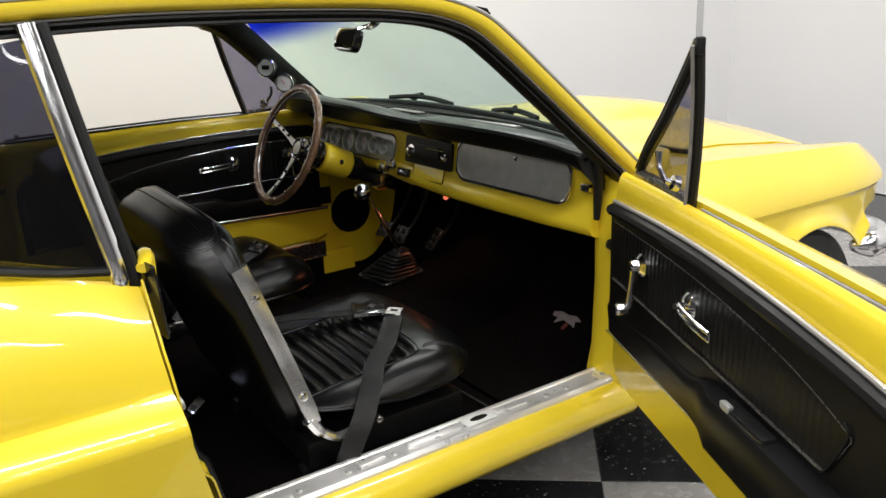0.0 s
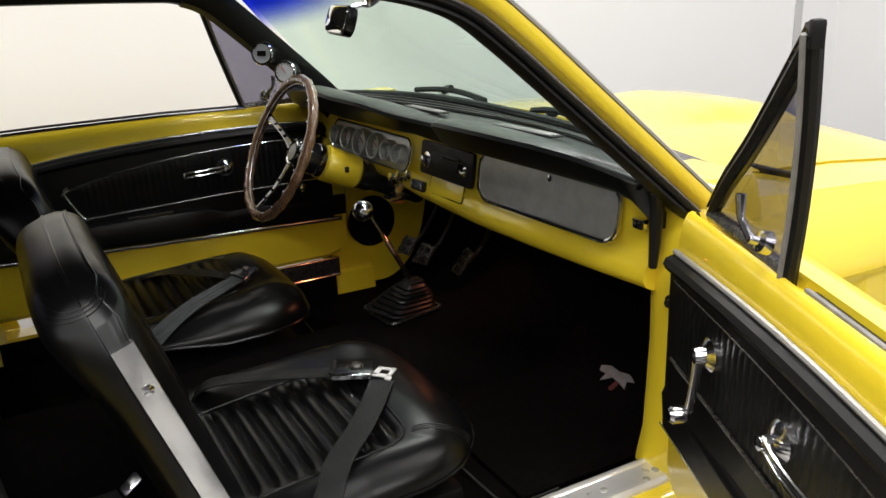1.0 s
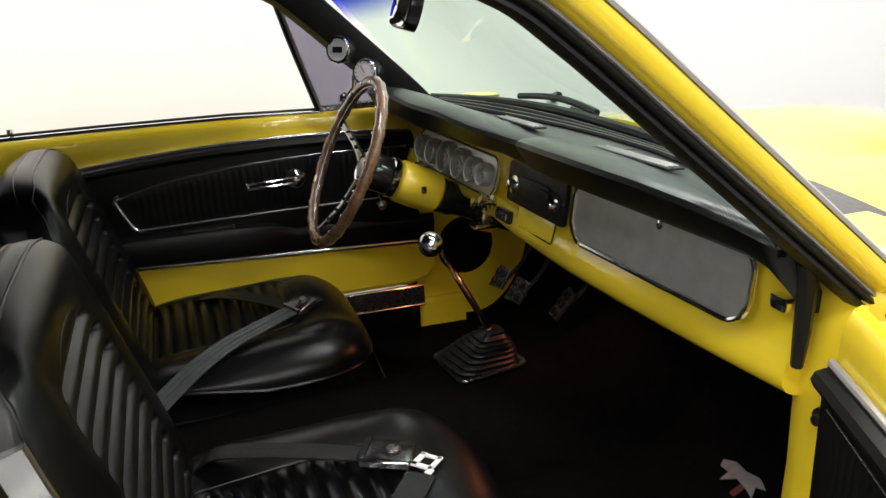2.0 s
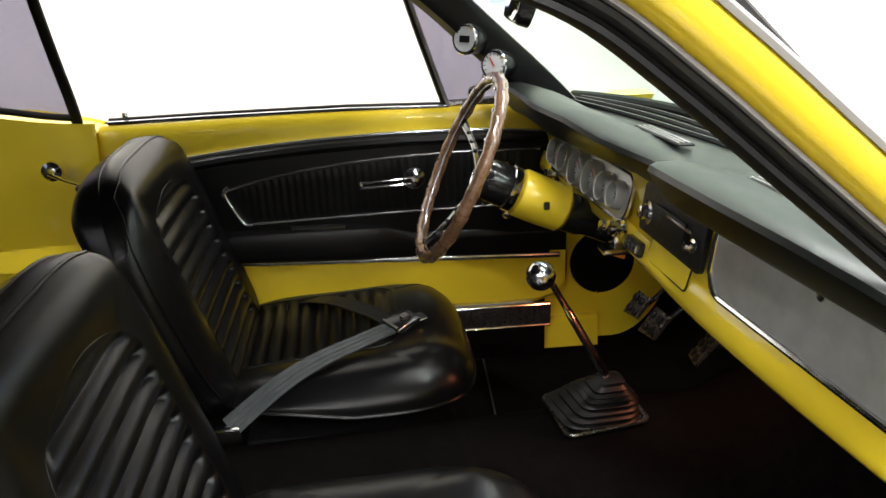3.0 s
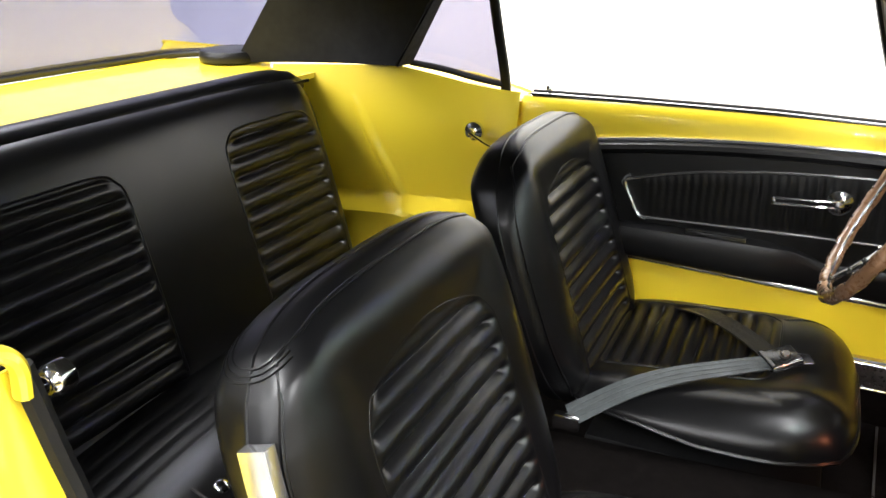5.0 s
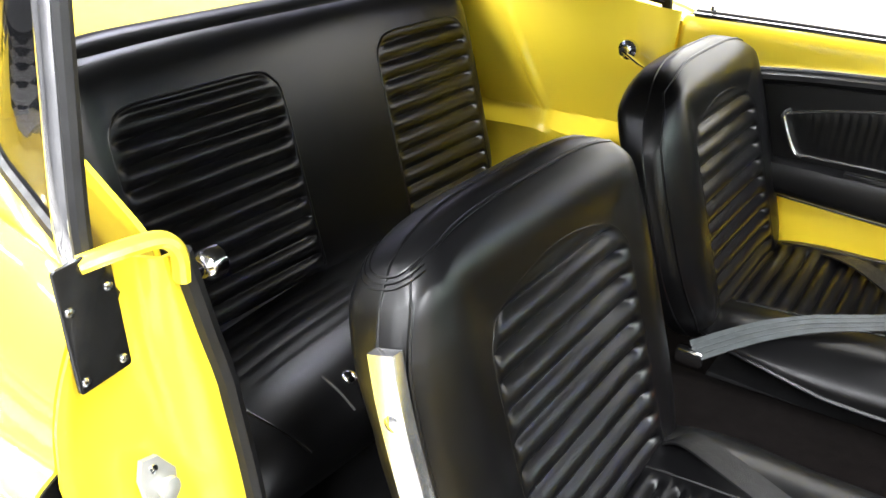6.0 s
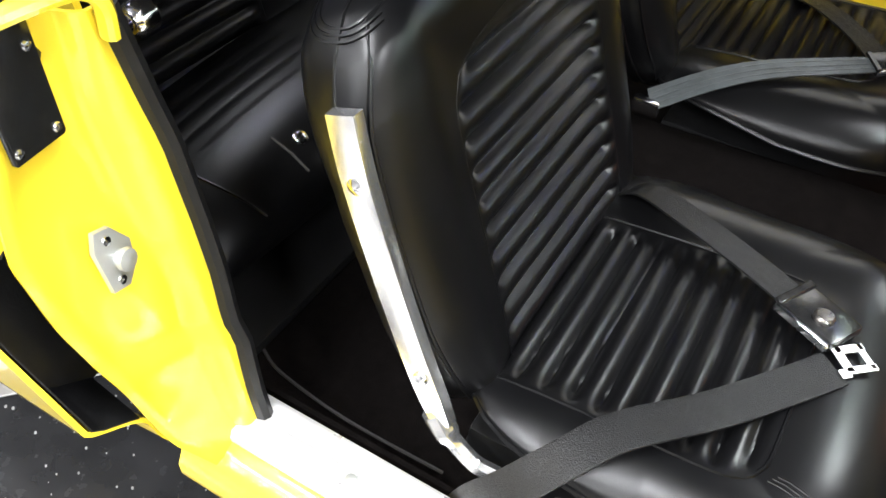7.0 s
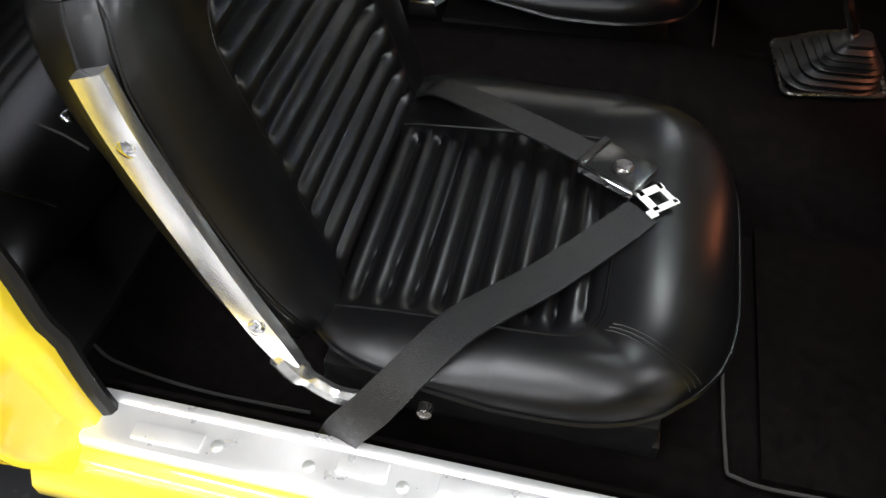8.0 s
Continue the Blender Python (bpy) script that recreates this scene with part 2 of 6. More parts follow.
def lathe(profile, n=24, m=None):
    """A turned body about z from (radius, height) pairs."""
    rings = [[Vector((r * math.cos(2 * math.pi * k / n), r * math.sin(2 * math.pi * k / n), z)) for k in range(n)] for r, z in profile]
    bm = loft(rings)
    if m is not None:
        bm.transform(m)
    return bm


def aim(at, direction):
    """A pose at a place with z along the direction."""
    return Matrix.Translation(at) @ Vector(direction).to_track_quat("Z", "Y").to_matrix().to_4x4()


def slab(outline, thick, bevel=0.003, m=None):
    """A flat plate from an outline in x, y, risen by thick along z, with rounded edges."""
    bm = bmesh.new()
    f = bm.faces.new([bm.verts.new((x, y, 0)) for x, y in outline])
    top = bmesh.ops.extrude_face_region(bm, geom=[f])
    bmesh.ops.translate(bm, vec=(0, 0, thick), verts=[v for v in top["geom"] if isinstance(v, bmesh.types.BMVert)])
    if bevel:
        rim = [e for e in bm.edges if all(abs(v.co.z - thick) < 1e-6 for v in e.verts)]
        bmesh.ops.bevel(bm, geom=rim, offset=bevel, segments=2, affect="EDGES", profile=0.6)
    if m is not None:
        bm.transform(m)
    return bm


def sheet(fn, nu, nv, thick=0.0):
    """A curved sheet from fn(u, v) with u, v from 0 to 1, given a thickness along its normals."""
    bm = bmesh.new()
    rows = [[bm.verts.new(fn(i / nu, j / nv)) for j in range(nv + 1)] for i in range(nu + 1)]
    for i in range(nu):
        for j in range(nv):
            bm.faces.new((rows[i][j], rows[i + 1][j], rows[i + 1][j + 1], rows[i][j + 1]))
    bmesh.ops.recalc_face_normals(bm, faces=bm.faces)
    if thick:
        bmesh.ops.solidify(bm, geom=bm.faces[:], thickness=thick)
    return bm


def lerp_table(table, x):
    """A value from (x, value) pairs, straight between them."""
    if x <= table[0][0]:
        return table[0][1]
    for (a, va), (b, vb) in zip(table, table[1:]):
        if x <= b:
            t = (x - a) / (b - a)
            return va + (vb - va) * t
    return table[-1][1]


def round_rect(w, h, r, n=5):
    out = []
    for cx, cy, a0 in ((w / 2 - r, h / 2 - r, 0), (-w / 2 + r, h / 2 - r, 90), (-w / 2 + r, -h / 2 + r, 180), (w / 2 - r, -h / 2 + r, 270)):
        for k in range(n + 1):
            a = radians(a0 + 90 * k / n)
            out.append((cx + r * math.cos(a), cy + r * math.sin(a)))
    return out


# ---- the room ----
FLOOR_TURN = 50.3


def floor_hall():
    """Checkered floor: each tile with its own thin bevel, laid on a dark slab."""
    slab_bm = block((26, 26, 0.1), (0, 0, -0.056), 0)
    base = part("floor", slab_bm, DARKTILE)
    tagged(base, "checkered black and grey tile floor of a showroom", "floor", kind="structure")
    size = 0.61
    mesh = {}
    for key, mat in (("d", DARKTILE), ("l", LIGHTTILE)):
        bm = block((size - 0.002, size - 0.002, 0.006), (0, 0, -0.003), 0.0012, 1)
        me = bpy.data.meshes.new("floor_tile")
        bm.to_mesh(me)
        bm.free()
        me.materials.append(mat)
        mesh[key] = me
    turn = Matrix.Translation((0.687, 0.064, 0)) @ pose(0, 0, 0, 0, 0, FLOOR_TURN)
    for i in range(-6, 8):
        for j in range(-6, 9):
            centre = turn @ Vector(((i + 0.5) * size, (j + 0.5) * size, 0))
            if -1.25 < centre.x < 3.4 and -3.2 < centre.y < 3.2:
                ob = new("tile", mesh["d" if (i + j) % 2 == 0 else "l"])
                ob.parent = base
                ob.matrix_basis = Matrix.Translation(centre) @ pose(0, 0, 0, 0, 0, FLOOR_TURN)
    # the tiles further off, joined
    for name, parity, mat in (("far_dark_tiles", 0, DARKTILE), ("far_grey_tiles", 1, LIGHTTILE)):
        verts, faces = [], []
        for i in range(-22, 23):
            for j in range(-22, 23):
                centre = turn @ Vector(((i + 0.5) * size, (j + 0.5) * size, 0))
                near = -6 <= i < 8 and -6 <= j < 9 and -1.25 < centre.x < 3.4 and -3.2 < centre.y < 3.2
                if (i + j) % 2 != parity or near or not (-1.3 < centre.x < 11.0 and -10.0 < centre.y < 3.3):
                    continue
                n, h = len(verts), size / 2 - 0.001
                for z in (-0.006, 0.0):
                    verts += [turn @ Vector(((i + 0.5) * size + a * h, (j + 0.5) * size + b * h, z)) for a, b in ((-1, -1), (1, -1), (1, 1), (-1, 1))]
                faces += [(n + 4, n + 5, n + 6, n + 7)] + [(n + k, n + (k + 1) % 4, n + 4 + (k + 1) % 4, n + 4 + k) for k in range(4)]
        me = bpy.data.meshes.new(name)
        me.from_pydata(verts, [], faces)
        me.materials.append(mat)
        ob = new(name, me)
        ob.parent = base
        tagged(ob, kind="stuff")
    return base


floor_hall()
WX, WY = -1.67, 3.64
# East and south walls close the room unseen; their grey limits fill light.
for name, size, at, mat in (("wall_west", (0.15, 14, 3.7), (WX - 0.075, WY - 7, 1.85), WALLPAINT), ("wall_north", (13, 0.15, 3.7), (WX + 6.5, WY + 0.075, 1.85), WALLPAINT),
                            ("wall_east", (0.15, 14, 3.7), (WX + 13.075, WY - 7, 1.85), UNSEENWALL), ("wall_south", (13, 0.15, 3.7), (WX + 6.5, WY - 14.075, 1.85), UNSEENWALL)):
    tagged(part(name, block(size, at, 0), mat), "plain white painted showroom wall" if mat is WALLPAINT else "unseen closing wall, dark grey to limit bounced light", "wall", kind="structure")
tagged(part("ceiling", block((13, 14, 0.1), (WX + 6.5, WY - 7, 3.75), 0), CEILPAINT), "plain dark showroom ceiling", "ceiling", kind="structure")
tagged(part("trim", block((0.008, 0.06, 3.7), (WX + 0.004, WY - 0.36, 1.85), 0.003), STRIPPAINT), "grey vertical joint strip on the wall", "trim", kind="structure")


# ---- the car's body ----
car = thing("car", (0, 0, 0), "glossy yellow two-door coupe body on a checkered floor", "car")
OPEN = curve([(0.735, -1.62, 1.262), (0.742, -1.35, 1.322), (0.748, -1.11, 1.337), (0.752, -0.90, 1.337), (0.756, -0.70, 1.331), (0.760, -0.56, 1.322), (0.764, -0.455, 1.304),
              (0.768, -0.372, 1.272), (0.770, -0.30, 1.22), (0.771, -0.215, 1.15), (0.771, -0.094, 1.05), (0.771, 0.027, 0.95), (0.772, 0.105, 0.885)], 6)
OPEN_D = curve([(0.60, -1.62, 1.235), (0.585, -1.35, 1.295), (0.575, -1.11, 1.308), (0.57, -0.82, 1.303), (0.571, -0.60, 1.296), (0.572, -0.50, 1.288),
                (0.585, -0.42, 1.258), (0.60, -0.345, 1.20), (0.62, -0.24, 1.105), (0.645, -0.12, 0.995), (0.66, -0.04, 0.915)], 6)


def along_opening(side, ring, path=None):
    """A bar that follows the door opening's upper edge; ring: pairs of (inwards, outboard)."""
    rings = []
    path = path or (OPEN if side > 0 else OPEN_D)
    for i, p in enumerate(path):
        d = path[min(i + 1, len(path) - 1)] - path[max(i - 1, 0)]
        d = Vector((0, d.y, d.z)).normalized()
        inward = Vector((0, d.z, -d.y))
        rings.append([Vector((side * (p.x + x), p.y + inward.y * n, p.z + inward.z * n)) for n, x in ring])
    return loft(rings)


for side in (1, -1):
    part("roof_rail", along_opening(side, [(0.001, 0.0), (0.003, 0.008), (0.006, 0.012), (0.012, 0.013), (0.022, 0.011), (0.027, 0.006), (0.029, -0.004), (0.033, -0.010), (0.035, -0.02), (0.034, -0.05), (0.002, -0.06)]), YELLOW, car)
    part("drip_moulding", along_opening(side, [(-0.002, 0.004), (-0.003, 0.010), (0.000, 0.014), (0.004, 0.0135), (0.004, 0.006)]), MOULDING, car, "thin bright drip moulding")
    part("rail_bead", along_opening(side, [(0.0325, -0.012), (0.033, -0.006), (0.036, -0.005), (0.0375, -0.009), (0.0375, -0.014)]), FELT, car, "thin grey edge bead")
    part("weatherstrip", along_opening(side, [(0.0375, -0.016), (0.039, -0.007), (0.043, -0.005), (0.046, -0.009), (0.0465, -0.018), (0.0485, -0.018), (0.050, -0.011), (0.054, -0.010), (0.0555, -0.016), (0.057, -0.026), (0.057, -0.038), (0.054, -0.055), (0.036, -0.06)]), RUBBER, car, "ribbed black rubber weatherstrip")


def roof_point(u, v, drop=0.0):
    y = -0.36 - 1.30 * v
    x = -0.552 + 1.292 * u
    left = lerp_table([(-1.66, 1.235), (-1.35, 1.298), (-1.11, 1.312), (-0.82, 1.31), (-0.5, 1.295), (-0.36, 1.27)], y)
    right = lerp_table([(-1.66, 1.25), (-1.35, 1.322), (-1.11, 1.338), (-0.82, 1.336), (-0.5, 1.315), (-0.36, 1.272)], y)
    return Vector((x, y, left + (right - left) * u + 0.055 * (1 - (2 * u - 1) ** 2) ** 0.8 - drop))


part("roof", sheet(lambda u, v: roof_point(u, v), 24, 24, 0.012), YELLOW, car)
part("headliner", sheet(lambda u, v: roof_point(u * 0.96 + 0.02, v, 0.035), 24, 24, 0.006), LINER, car, "black cloth headliner")


# windscreen, its frame and the cowl
def screen_point(u, v):
    e = 2 * u - 1
    x = e * (0.615 + 0.070 * v) if e < 0 else e * (0.705 + 0.015 * v)
    middle, side = -0.245 + 0.405 * v, (-0.315 + 0.29 * v if e < 0 else -0.322 + 0.335 * v)
    return Vector((x, middle + (side - middle) * abs(e) ** 3.2, 1.262 - 0.325 * v + 0.008 * (1 - e * e)))


screen = part("windscreen", sheet(screen_point, 24, 12, 0.004), CLEAR, car, "green-tinted windscreen glass")
screen.visible_shadow = False
band = part("shade_band", sheet(lambda u, v: screen_point(0.47 * u - 0.008, 0.01 + v * 0.42) + Vector((0, -0.012, -0.004)), 16, 4, 0.001), BLUEBAND, screen, "blue tinted shade band")
band.visible_shadow = False
part("windscreen_header", tube([screen_point(i / 20, 0.0) + Vector((0, -0.015, 0.008)) for i in range(21)], 0.026, 8, flat=0.6), LINER, car, "black padded header trim")
part("screen_gasket", tube([screen_point(i / 24, 1.0) + Vector((0, 0.004, 0.0)) for i in range(25)], 0.012, 8), RUBBER, car, "black rubber gasket")
part("screen_gasket", tube([screen_point(0.997, i / 12) for i in range(13)], 0.012, 8), RUBBER, car)
# inner trim of the driver's windscreen pillar
part("pillar_trim", along_opening(-1, [(-0.012, -0.02), (0.058, -0.025), (0.062, -0.045), (0.050, -0.066), (0.015, -0.078), (-0.020, -0.070), (-0.024, -0.04)], [p for p in OPEN_D if p.y > -0.5]), VINYL, car, "black vinyl windscreen pillar trim")
part("pillar_trim", along_opening(1, [(0.0, -0.03), (0.044, -0.03), (0.047, -0.046), (0.02, -0.056), (-0.01, -0.052)], [p for p in OPEN if p.y > -0.48]), VINYL, car)
part("cowl", sheet(lambda u, v: Vector(((2 * u - 1) * (0.69 + 0.02 * v), (0.1435 - 0.1665 * abs(2 * u - 1) ** 3.2) * (1 - v) + (0.33 - 0.09 * (2 * u - 1) ** 2) * v, 0.925 - 0.025 * v + 0.008 * math.sin(math.pi * u))), 24, 5, 0.01), GLOSSBLACK, car, "black cowl panel below the windscreen")


def hood_height(x, y):
    z = lerp_table([(0.2, 0.925), (0.6, 0.908), (0.85, 0.882), (1.02, 0.852), (1.14, 0.80)], y)
    z -= 0.045 * (abs(x) / 0.6) ** 2.4
    bulge = max(0.0, 1 - (abs(x) / 0.27) ** 4) * max(0.0, min(1.0, (0.98 - y) / 0.05)) * min(1.0, max(0.0, (y - 0.42) / 0.30))
    return z + 0.038 * bulge


part("hood", sheet(lambda u, v: Vector(((2 * u - 1) * 0.60, 0.30 + 0.82 * v, hood_height((2 * u - 1) * 0.60, 0.30 + 0.82 * v))), 48, 60, 0.01), YELLOW, car, "yellow bonnet with a raised scoop")


def fender_point(side, u, v):
    """u runs forwards, v from the bonnet gap over the top and down the flank to the sill or the wheel arch."""
    y = 0.06 + 1.08 * u
    top = lerp_table([(0.06, 0.895), (0.5, 0.866), (0.85, 0.842), (1.04, 0.828), (1.14, 0.80)], y)
    arch = 0.350 + math.sqrt(max(0.0, 0.295 ** 2 - (y - 0.715) ** 2)) if abs(y - 0.715) < 0.295 else 0.0
    low = max((0.30 if y < 0.86 else 0.48 + 0.16 * min(1.0, (y - 0.86) / 0.2)), arch)
    front = max(0.0, (y - 0.82) / 0.32)
    wide = 0.85 - 0.05 * front ** 2.5
    crease = 0.725 - 0.01 * (y - 0.06) / 1.08
    if v < 0.35:
        k = v / 0.35
        x = 0.606 + (wide - 0.075 - 0.606) * k
        hh = hood_height(0.6, y)
        z = hh + (top - hh) * math.sin(min(1.0, k * 1.15) * math.pi / 2) - 0.004 * (1 - k)
    else:
        edge = max(crease, low + 0.02)
        z = top + (edge - top) * (v - 0.35) / 0.30 if v < 0.65 else edge + (low - edge) * (v - 0.65) / 0.35
        s = min(1.0, (top - z) / (top - crease))
        x = wide - 0.075 * (1 - s) ** 1.6
        below = max(0.0, crease - z)
        x -= 0.012 * min(1.0, below / 0.016) + 0.03 * min(1.0, below / 0.30) * (0 if arch else 1)
        if arch:
            x += 0.026 * math.exp(-((z - low) / 0.03) ** 2)
    return Vector((side * x, y, z - (0.05 * min(1.0, u * 4) if side < 0 else 0.0)))


for side in (1, -1):
    part("fender", sheet(lambda u, v: fender_point(side, u, v), 100, 60, 0.006), YELLOW, car)
part("nose_panel", sheet(lambda u, v: Vector(((2 * u - 1) * 0.72, 1.10 + 0.05 * math.sin(math.pi * min(1, v * 1.2)), 0.78 - 0.20 * v)), 16, 10, 0.01), YELLOW, car)
part("under_tray", block((1.30, 0.62, 0.02), (0, 0.60, 0.30), 0.004), RUBBER, car)
part("firewall", block((1.36, 0.02, 0.56), (0, 0.40, 0.60), 0.004), RUBBER, car)

# front wheel and the end of the bumper
for side in (1, -1):
    rot = aim((side * 0.72, 0.715, 0.318), (side, 0, 0))
    wheel = part("front_wheel", lathe([(0.19, -0.09), (0.24, -0.10), (0.29, -0.10), (0.307, -0.085), (0.31, 0.0), (0.307, 0.085), (0.29, 0.10), (0.24, 0.10), (0.19, 0.09)], 48, rot), TYRE, car, "black rubber tyre")
    part("rim", lathe([(0.01, 0.05), (0.06, 0.055), (0.07, 0.03), (0.16, 0.03), (0.18, 0.07), (0.192, 0.092), (0.192, 0.07), (0.18, -0.02)], 36, rot), CHROME, wheel, "chrome wheel rim")
for side in (1, -1):
    rot = aim((side * 0.72, -1.83, 0.318), (side, 0, 0))
    wheel = part("rear_wheel", lathe([(0.19, -0.09), (0.24, -0.10), (0.29, -0.10), (0.307, -0.085), (0.31, 0.0), (0.307, 0.085), (0.29, 0.10), (0.24, 0.10), (0.19, 0.09)], 48, rot), TYRE, car, "black rubber tyre")
    part("rim", lathe([(0.01, 0.05), (0.06, 0.055), (0.07, 0.03), (0.16, 0.03), (0.18, 0.07), (0.192, 0.092), (0.192, 0.07), (0.18, -0.02)], 36, rot), CHROME, wheel, "chrome wheel rim")
part("rear_under_tray", block((1.42, 1.2, 0.02), (0, -1.70, 0.30), 0.004), RUBBER, car)
part("tail_panel", block((1.44, 0.02, 0.62), (0, -2.31, 0.62), 0.004), YELLOW, car)
bar = curve([(side * x, y, 0.52) for side, x, y in ((1, 0.80, 1.0), (1, 0.83, 1.05), (1, 0.82, 1.13), (1, 0.72, 1.22), (1, 0.40, 1.26), (1, 0.0, 1.27), (-1, 0.40, 1.26), (-1, 0.72, 1.22), (-1, 0.82, 1.13), (-1, 0.83, 1.05))], 6)
part("front_bumper", tube(bar, [0.012 + 0.020 * min(1, i / 6) for i in range(len(bar))], 12, flat=1.3), CHROME, car, "chrome front bumper")


# sills, with the riveted scuff plate in the open doorway
for side in (1, -1):
    prof = [(0.684, 0.28), (0.690, 0.348), (0.70, 0.356), (0.765, 0.356), (0.785, 0.349), (0.80, 0.333), (0.812, 0.308), (0.811, 0.285), (0.80, 0.268), (0.775, 0.258), (0.72, 0.255), (0.684, 0.255)]
    part("rocker_sill", loft([[Vector((side * x, y, z)) for x, z in prof] for y in (-1.06, -0.8, -0.5, -0.2, 0.06)]), YELLOW, car)
plate_prof = [(0.696, 0.340), (0.697, 0.368), (0.703, 0.371), (0.710, 0.370), (0.713, 0.3675), (0.752, 0.3675), (0.756, 0.369), (0.764, 0.3685), (0.770, 0.361), (0.770, 0.353), (0.73, 0.353)]
scuff = part("scuff_plate", loft([[Vector((x, y, z)) for x, z in plate_prof] for y in (-1.035, -0.9, -0.7, -0.5, -0.3, -0.1, 0.02)]), SCUFFED, car, "scuffed aluminium sill plate with rivets")
for y in (-1.002, -0.843, -0.731, -0.62, -0.505, -0.425, -0.31, -0.225, -0.185, -0.12, -0.03, 0.005):
    part("rivet", lathe([(0.008, 0), (0.0076, 0.002), (0.005, 0.0034), (0.0008, 0.004)], 12, pose(0.740 if y not in (-0.225, -0.03) else 0.755, y, 0.3665)), ALU, scuff)
part("badge_plate", slab(round_rect(0.036, 0.085, 0.004), 0.003, 0.001, pose(0.733, -0.385, 0.3695)), WHITETAG, scuff, "pale maker's badge plate")
part("badge_mark", lathe([(0.016, 0), (0.016, 0.0012), (0.001, 0.0014)], 20, pose(0.733, -0.385, 0.3725) @ Matrix.Diagonal((0.55, 1.5, 1, 1))), GLOSSBLACK, scuff, "dark oval mark")
for a, b in ((-0.335, -0.245), (-0.58, -0.44), (-0.70, -0.64), (-0.946, -0.86)):
    part("raised_rib", block((0.022, b - a, 0.004), (0.742 if a < -0.9 else 0.728, (a + b) / 2, 0.3690), 0.0016), SCUFFED, scuff)

# front hinge post of the open doorway, and its mirror
for side, inner in ((1, 0.668), (-1, 0.738)):
    post = [(inner, 0.02), (max(inner, 0.70), 0.006), (0.765, 0.010), (0.80, 0.03), (0.82, 0.06), (0.82, 0.13), (inner, 0.13)]
    part("hinge_post", loft([[Vector((side * (x - dx), y + dy, z)) for x, y in post] for z, dx, dy in ((0.30, 0, 0), (0.36, 0, 0.0), (0.42, 0.003, 0.018), (0.60, 0.005, 0.028), (0.75, 0.008, 0.028), (0.88, 0.02, 0.034), (0.93, 0.05, 0.05))]), YELLOW, car)
part("post_weatherstrip", tube([(0.727, -0.012, 0.92), (0.718, 0.0, 0.885), (0.708, 0.008, 0.82), (0.701, 0.012, 0.768)], [0.012, 0.012, 0.011, 0.008], 8), RUBBER, car, "black rubber weatherstrip")
part("hinge_bolt", lathe([(0.014, 0), (0.014, 0.008), (0.008, 0.011), (0.007, 0.02), (0.001, 0.022)], 14, aim((0.733, 0.036, 0.707), (0.2, -1, 0))), RUBBER, car, "dark door switch plunger")
for z in (0.45, 0.80):
    part("door_hinge", block((0.07, 0.05, 0.06), (0.835, 0.02, z), 0.008), YELLOW, car)


# rear flanks with the door jamb and the side scoop
JAMB_OUT = [(0.22, 0.735), (0.30, 0.782), (0.34, 0.80), (0.42, 0.838), (0.47, 0.850), (0.52, 0.860), (0.62, 0.884), (0.68, 0.892), (0.715, 0.897), (0.735, 0.894), (0.775, 0.888), (0.79, 0.883), (0.82, 0.872), (0.905, 0.828)]
JAMB_Y = [(0.34, -1.015), (0.40, -1.03), (0.50, -1.05), (0.65, -1.085), (0.80, -1.10), (0.91, -1.105)]


FLANK_TOP = [(-2.32, 0.955), (-1.5, 0.952), (-1.29, 0.938), (-1.17, 0.912), (-1.08, 0.885)]


def flank_point(side, u, v):
    y = -1.112 - 1.21 * u
    top = lerp_table(FLANK_TOP, y)
    low = 0.22
    arch = 0.305 + math.sqrt(max(0.0, 0.37 ** 2 - (y + 1.83) ** 2)) if abs(y + 1.83) < 0.37 else 0.0
    low = max(low, arch)
    # rows of the skin follow the upper edge of the bulge
    if v < 0.26:
        z = top + (0.735 - top) * v / 0.26
    elif v < 0.50:
        z = 0.735 - 0.060 * (v - 0.26) / 0.24
    else:
        z = 0.675 + (min(low, 0.674) - 0.675) * (v - 0.50) / 0.50
    k = min(1.0, (top - z) / 0.2)
    x = 0.828 + 0.068 * (1 - (1 - k) ** 2.2)
    x -= 0.13 * max(0.0, (0.50 - z) / 0.28)
    ridge = min(1.0, max(0.0, (0.735 - z) / 0.060))
    x += 0.060 * ridge * (2 - ridge) * min(1.0, max(0.0, (z - 0.42) / 0.30)) * max(0.0, 1 - 0.3 * u)
    # below the scoop's mouth the skin meets the jamb
    meet = min(1.0, max(0.0, (0.50 - z) / 0.05))
    x += (lerp_table(JAMB_OUT, z) - x) * meet * meet * (3 - 2 * meet) * max(0.0, 1 - u * 3.0) ** 2
    return Vector((side * x, y + (lerp_table(JAMB_Y, z) + 1.108) * (1 - u) ** 6, z))


def mouth_out(z):
    """How far out the skin's front edge stands at height z."""
    z = min(z, 0.90)
    v = 0.26 * (0.897 - z) / 0.162 if z > 0.735 else 0.26 + 4 * (0.735 - z) if z > 0.675 else 0.50 + 0.50 * (0.675 - z) / 0.455
    return flank_point(1, 0.0, v).x


